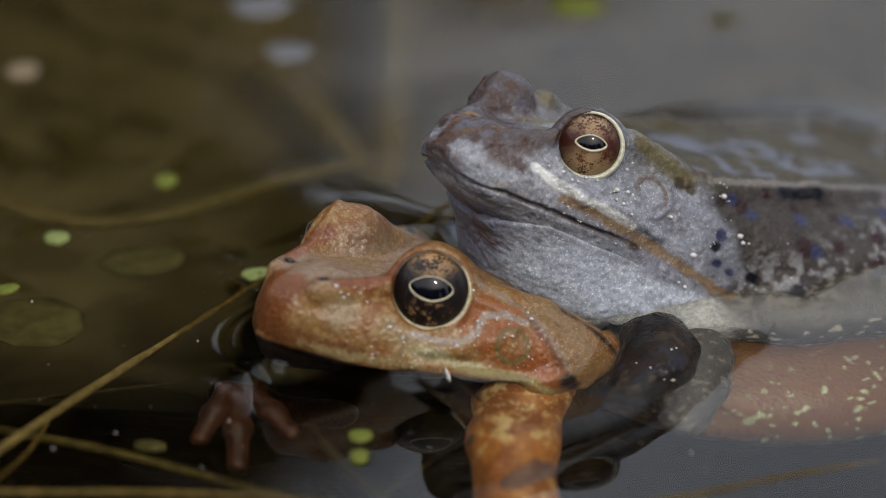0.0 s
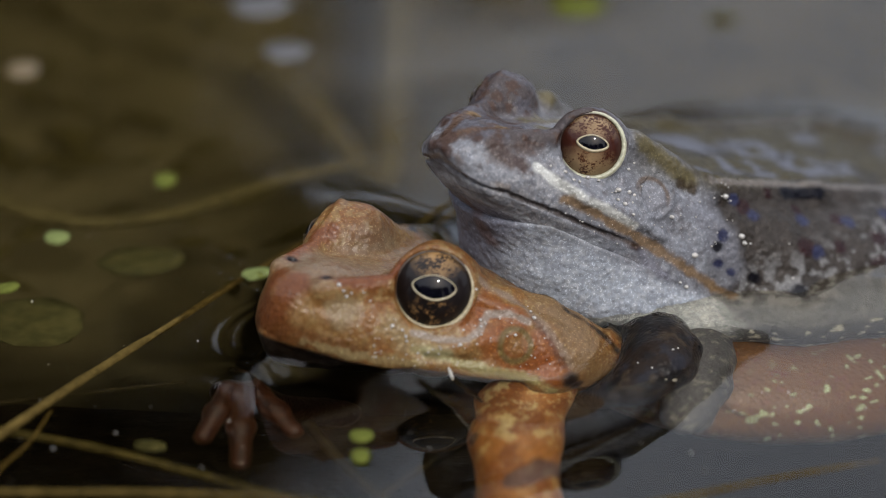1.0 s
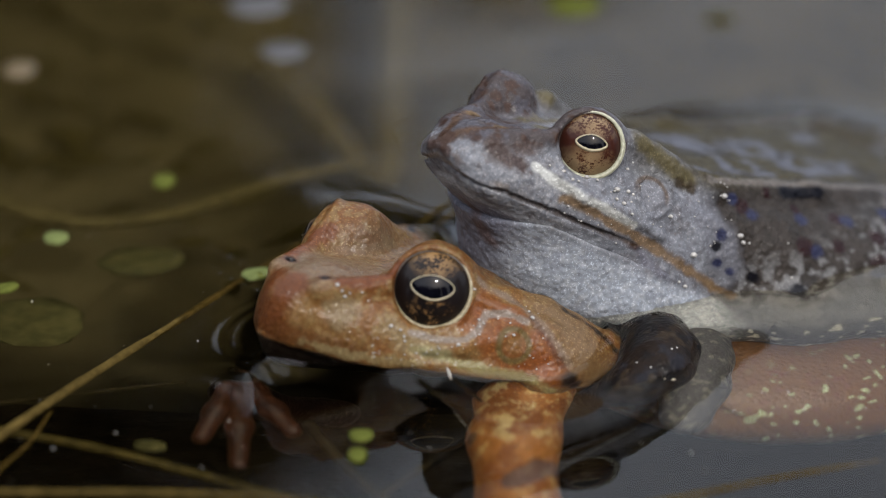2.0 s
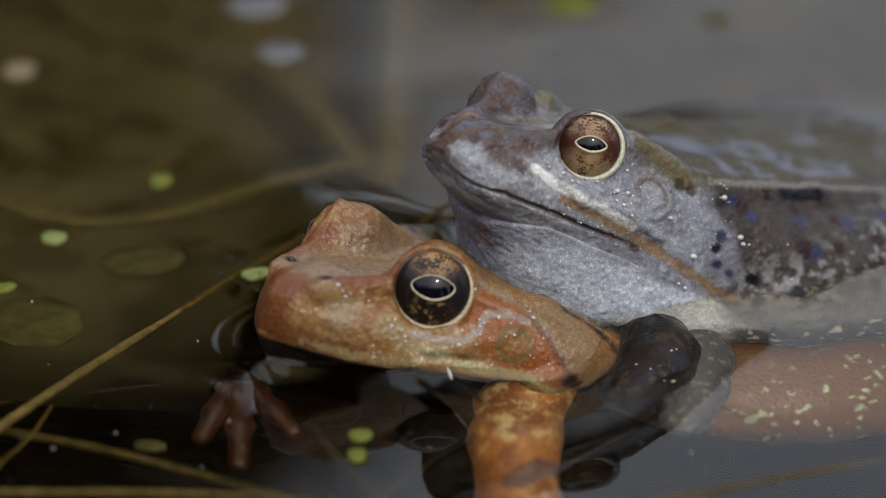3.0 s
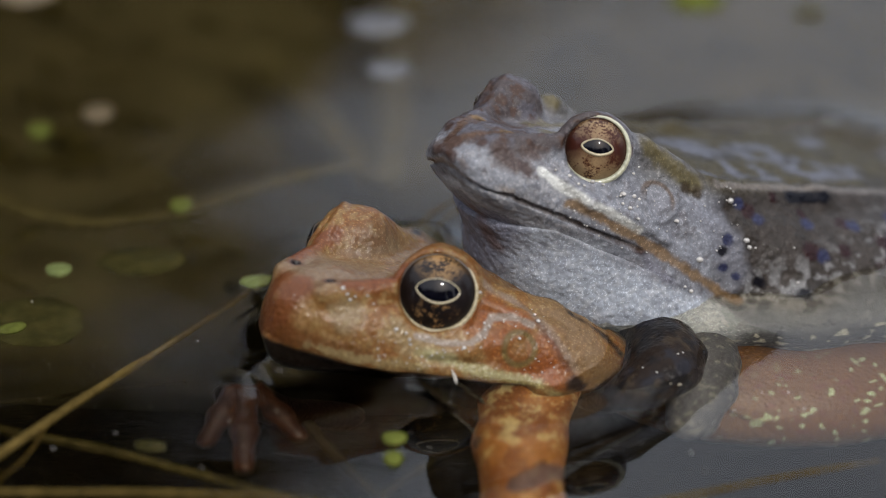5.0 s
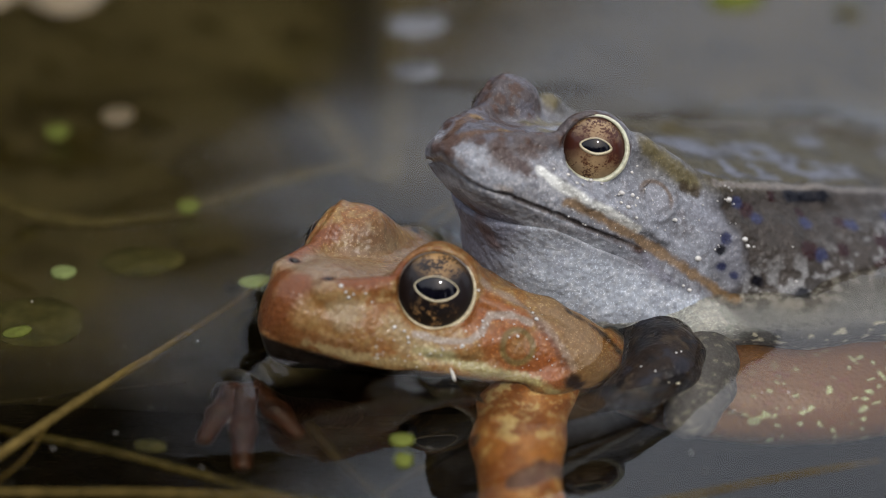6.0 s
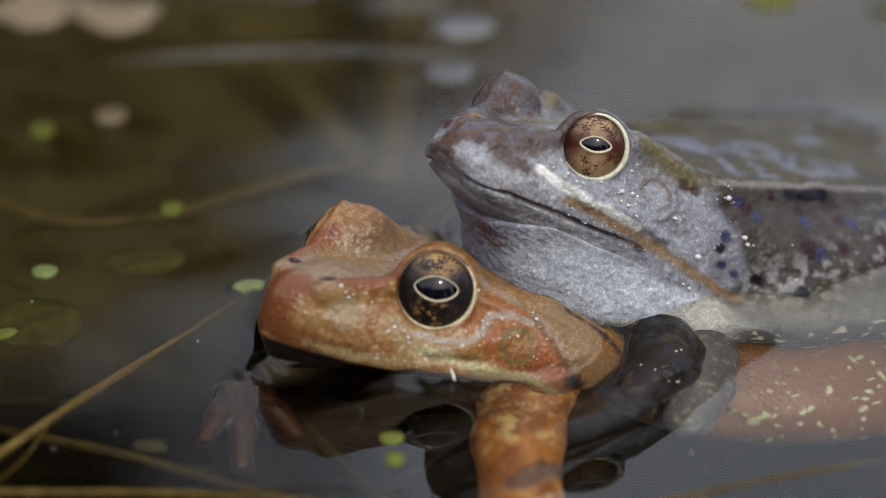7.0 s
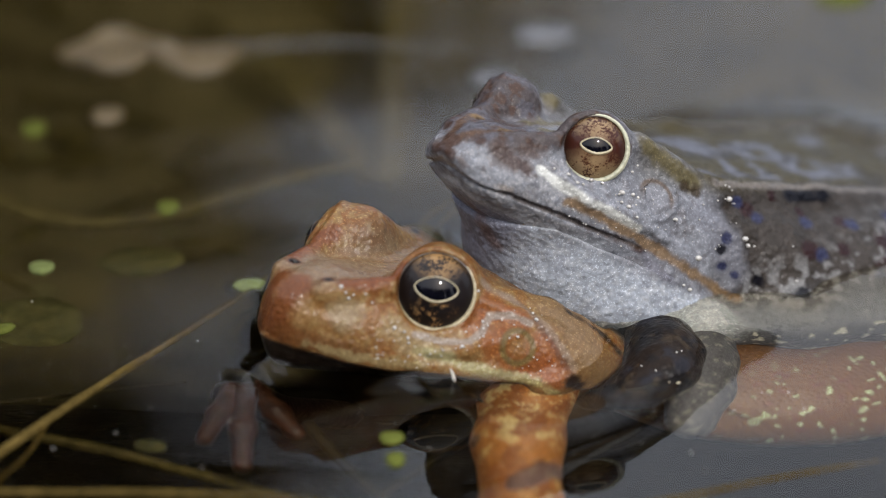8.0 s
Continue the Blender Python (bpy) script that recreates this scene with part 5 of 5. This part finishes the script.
floater([(0, -15.9, 74.4), (0.5, -15.9, 74.3), (1, -16.1, 74.6), (1.5, -16.2, 74.6), (3, -16.7, 74.3), (3.5, -13.3, 72.8), (4, -9.9, 70.7), (4.5, -7.2, 70.1), (6, -2, 68.9), (6.5, -0.8, 68.9), (7, 1.7, 68.5), (7.5, 3.8, 67.9), (8, 6.3, 67.3)],
        "petal", 5.0, 5.2, LEAF_GREY, "pale grey petal floating far behind the frogs", "petal", z=0.15, seed=18)
floater([(0, 16.1, 87.6), (0.5, 16.1, 87.6), (1, 16.1, 87.6), (1.5, 15.9, 87.6), (3, 15.3, 88), (3.5, 18.4, 88.1), (4, 22.1, 88.5), (4.5, 26, 89.2), (6, 33.6, 89.9), (6.5, 35.2, 90.5), (7, 37.7, 90.2), (7.5, 41.2, 90.5), (8, 45.6, 90.9)],
        "leaf", 6.0, 5.5, WEED, "green leaf floating far behind the frogs", "leaf", z=0.12, seed=19)
floater([(0, -16.9, 18.2), (0.5, -16.9, 18.2), (1, -16.9, 18.2), (1.5, -16.9, 18.2), (3, -16.9, 18.2), (3.5, -16.6, 18), (4, -16.6, 17.3), (4.5, -16.8, 16.7), (6, -17.1, 16.4), (6.5, -17, 16.7), (7, -17.6, 15.4), (7.5, -17.6, 15.7), (8, -17.6, 15.7)],
        "duckweed", 3.2, 2.8, WEED_PALE, PALE, "duckweed", z=0.12, turn=25, seed=20)
floater([(0, -40.9, 14.8), (0.5, -40.9, 14.8), (1, -40.9, 15.1), (1.5, -40.9, 15.1), (3, -41.2, 15.1), (3.5, -40.5, 14.1), (4, -39.6, 11.7), (4.5, -39.7, 8.3), (6, -38.9, 5.6), (6.5, -39.2, 5.9), (7, -40.2, 5.1), (7.5, -40.4, 6.1), (8, -40.5, 6.2)],
        "duckweed", 3.0, 2.0, WEED, GREEN, "duckweed", z=0.10, turn=40, seed=21)
floater([(0, 32, 84.3), (1.5, 31.7, 84.3), (3, 31.2, 84.4), (3.5, 33.2, 84.8), (4.5, 39.1, 86.1), (6, 45.9, 86.1), (7, 49.7, 86.5), (8, 53.5, 87.1)],
        "leaf", 3.0, 3.0, LEAF_DULL, "dull green leaf floating far behind the frogs", "leaf", z=0.1, seed=22)
OAK = [(0, -63.7, 100.7), (1.5, -63.7, 100.7), (3, -63.4, 100.7), (3.5, -61.7, 99.8), (4, -59.7, 98.9), (4.5, -57.6, 97.5), (6, -50, 92.6), (6.5, -48, 91.2), (7, -43.9, 87.1), (7.5, -38.7, 80.9), (8, -34.2, 74.9)]
floater(OAK, "leaf", 12.5, 14.0, LEAF_BROWN, "lobed brown dead leaf floating behind the frogs", "leaf", z=0.15, turn=-35, lobes=4, seed=23)
floater([(t, x + 8.6, y - 2.0) for t, x, y in OAK], "leaf", 11.5, 10.0, LEAF_BROWN, "lobed brown dead leaf floating behind the frogs", "leaf", z=0.15, turn=-20, lobes=3, seed=24)


def dust():
    """Fine pale specks afloat."""
    rnd = random.Random(33)
    verts, faces = [], []
    for k in range(90):
        x, y = rnd.uniform(-42, 42), rnd.choice((rnd.uniform(-27, 5), rnd.uniform(-27, 45)))
        if -16 < x < 44 and -6 < y:
            continue
        r = rnd.choice((0.05, 0.06, 0.08, 0.12))
        i = len(verts)
        for a, b, c in ((1, 0, 0), (0, 1, 0), (-1, 0, 0), (0, -1, 0), (0, 0, 1), (0, 0, -1)):
            verts.append(((x + a * r) * MM, (y + b * r) * MM, (0.05 + c * r) * MM))
        for f in ((0, 1, 4), (1, 2, 4), (2, 3, 4), (3, 0, 4), (1, 0, 5), (2, 1, 5), (3, 2, 5), (0, 3, 5)):
            faces.append([i + j for j in f])
    return tagged(new("floating_dust", mesh_of("floating_dust", verts, np.array(faces), SEED)), "fine pale specks floating on the water", "dust", kind="stuff")


dust()
husk = new("seed_husk", mesh_of("seed_husk", *tube(curve_points([(-0.22 * MM, 0, 0.75 * MM), (0.02 * MM, 0, 0), (0.2 * MM, 0, -0.75 * MM)], 8), [0.03 * MM, 0.1 * MM, 0.15 * MM, 0.17 * MM, 0.17 * MM, 0.15 * MM, 0.1 * MM, 0.02 * MM], 8), SEED))
husk.matrix_basis = pose(1.7 * MM, -4.4 * MM, 0.7 * MM)
tagged(husk, "white sliver of seed husk upright at the waterline", "seed husk")


# ---- ripples: low rounded ridges of water that run out from the frogs ----
def ripple_material():
    """A water film: clear, with the mirror gloss of water."""
    m, t, b = mat("ripple_water")
    t.nodes.remove(b)
    clear, gloss = t.nodes.new("ShaderNodeBsdfTransparent"), add(t, "ShaderNodeBsdfGlossy", Roughness=0.0)
    fres, mix = add(t, "ShaderNodeFresnel", IOR=1.333), t.nodes.new("ShaderNodeMixShader")
    t.links.new(fres.outputs[0], mix.inputs[0])
    t.links.new(clear.outputs[0], mix.inputs[1])
    t.links.new(gloss.outputs[0], mix.inputs[2])
    t.links.new(mix.outputs[0], t.nodes["Material Output"].inputs["Surface"])
    return m


RIPPLE = ripple_material()
RUNNING = []


def ripple(radius, width, height, spread_deg, rows):
    """A curved ridge, mm; its middle lies at the origin and it bulges along +y. Rows: seconds, x, y, depth below, turn."""
    n, k = 72, 14
    verts, faces = [], []
    for i in range(n):
        u = i / (n - 1) * 2 - 1
        a = radians(spread_deg) * u
        fade = math.cos(u * math.pi / 2) ** 1.2
        for j in range(k):
            v = j / (k - 1) * 2 - 1
            r = radius + v * width / 2 + 1.2 * math.sin(3.1 * a + radius)
            verts.append((math.sin(a) * r * MM, (math.cos(a) * r - radius) * MM, height * fade * (0.5 + 0.5 * math.cos(v * math.pi)) * MM))
    for i in range(n - 1):
        for j in range(k - 1):
            p = i * k + j
            faces.append((p, p + 1, p + k + 1, p + k))
    ob = tagged(new("ripple", mesh_of("ripple", verts, np.array(faces)[:, ::-1], RIPPLE)), "low curved ripple running over the pond", "ripple", "ripples", "structure")
    ob.matrix_basis = pose(rows[0][1] * MM, rows[0][2] * MM, rows[0][3] * MM, 0, 0, rows[0][4])
    RUNNING.append((ob, rows))
    return ob


REST = (28, 32, -4, 40)
ripple(60, 9, 0.28, 38, [(0, *REST), (4.1, *REST), (4.2, -10, 32, -1, 18), (4.3, -18, 43, 0.03, 20), (4.5, -27, 65, 0.03, 20), (4.7, -36, 90, 0.03, 20), (5.2, -60, 150, 0.03, 20), (8, -160, 420, 0.03, 20)])
ripple(52, 7, 0.24, 40, [(0, *REST), (4.2, *REST), (4.3, -6, 30, -1, 14), (4.4, -14, 38, 0.03, 16), (4.6, -22, 58, 0.03, 16), (4.8, -30, 82, 0.03, 16), (5.3, -50, 140, 0.03, 16), (8, -140, 420, 0.03, 16)])
ripple(90, 10, 0.45, 28, [(0, *REST), (5.7, *REST), (5.85, -4, 40, -1, 8), (6.0, -8, 62, 0.03, 6), (6.2, -14, 72, 0.03, 2), (6.4, -20, 92, 0.03, 2), (7, -40, 160, 0.03, 2), (8, -70, 260, 0.03, 2)])
ripple(60, 11, 0.45, 36, [(0, *REST), (6.0, *REST), (6.1, -12, 36, -1, 10), (6.2, -18, 44, 0.03, 12), (6.5, -22, 56, 0.03, 6), (6.7, -26, 72, 0.03, 4), (7, -32, 96, 0.03, 4), (7.4, -46, 150, 0.03, 4), (8, -60, 230, 0.03, 4)])
ripple(70, 8, 0.5, 34, [(0, *REST), (6.3, *REST), (6.45, -10, 38, -1, 10), (6.6, -18, 50, 0.03, 6), (6.9, -20, 70, 0.03, 4), (7.2, -24, 84, 0.03, 3), (7.6, -34, 120, 0.03, 3), (8, -44, 170, 0.03, 3)])
ripple(64, 8, 0.5, 34, [(0, *REST), (7.2, *REST), (7.35, -10, 36, -1, 12), (7.5, -14, 48, 0.03, 10), (7.75, -18, 62, 0.03, 8), (8, -20, 76, 0.03, 6)])

# wide swell from out of view, added to bring sky haze to the left
ripple(120, 120, 1.5, 32, [(0, -200, -70, 0.03, 20), (3.6, -170, -45, 0.03, 20), (4.2, -104, 8, 0.03, 20), (4.5, -64, 28, 0.03, 20), (6.0, -50, 34, 0.03, 20), (6.5, -40, 28, 0.03, 16), (7.2, -44, 32, 0.03, 14), (8, -46, 36, 0.03, 12)])


# ---- what moves ----
def shift(m, x, y, z=0.0):
    return Matrix.Translation(Vector((x, y, z)) * MM) @ m


def motions():
    """Slight sway of both frogs, the throat's pumping and the drift of all that floats."""
    sway = [(0, -0.26, -0.25), (0.5, 0, 0), (1, 0, 0), (1.5, -0.15, 0), (3, -0.1, 0), (3.5, 0.05, -0.37), (4, 0.05, 0.12), (4.5, 0.36, -0.7), (6, 0.2, -0.25), (6.5, 0.05, 0.12), (7, 0.2, -0.25), (7.5, 0.3, 0.12), (8, 0.2, -0.37)]
    walk(female, [(t, shift(O_POSE, x, y)) for t, x, y in sway])
    walk(husk, [(t, shift(pose(1.7 * MM, -4.4 * MM, 0.7 * MM), x, y)) for t, x, y in sway])
    nod = [(0, -0.15, 0), (0.5, 0, 0), (1, 0, 0), (1.5, -0.05, 0.12), (3, -0.15, -0.25), (3.5, 0, -0.6), (4, -0.05, -0.6), (4.5, 0.41, -0.95), (6, 0.26, -0.7), (6.5, 0.1, 0), (7, 0.26, -0.37), (7.5, 0.41, -0.25), (8, 0.31, -0.6)]
    walk(male, [(t, shift(G_POSE, x, y)) for t, x, y in nod])
    walk(male_throat, [(t, pose(x * MM, 0, z * MM)) for t, x, z in (
        (0, 0, 0), (4.1, 0, 0), (4.27, 0.5, -0.6), (4.4, -0.4, 0.7), (4.5, -0.9, 1.4), (4.6, -0.5, 0.7), (4.7, 0, 0.1), (5.2, 0, 0), (5.8, -0.6, 0.9), (5.9, -0.2, 0.3),
        (6.0, 0, 0), (6.1, 0.5, -0.6), (6.2, -0.1, 0.2), (6.3, -0.9, 1.4), (6.4, -0.7, 1.2), (6.6, 0, 0.1), (7.0, 0, 0), (8.0, 0, 0))])
    for ob, rows in RUNNING:
        walk(ob, [(t, pose(x * MM, y * MM, z * MM, 0, 0, a)) for t, x, y, z, a in rows])
    for ob, rows, turn, z in DRIFT:
        walk(ob, [(t, pose(x * MM, y * MM, z * MM, 0, 0, turn)) for t, x, y in rows])
    rise = [(0, 0.4), (0.5, 2.4), (1, 3.7), (1.5, 3.4), (3, 5.5), (3.3, 7.8), (3.5, 9.9), (3.8, 6.0), (4, 2.2), (4.2, -1.2), (4.5, -0.6), (6, -0.7), (8, -0.3)]
    for ob in (long_stalk, side_twig):
        m = ob.matrix_basis.copy()
        k = 1.0 if ob is long_stalk else 0.6
        walk(ob, [(t, shift(m, 0, y * k)) for t, y in rise])


motions()
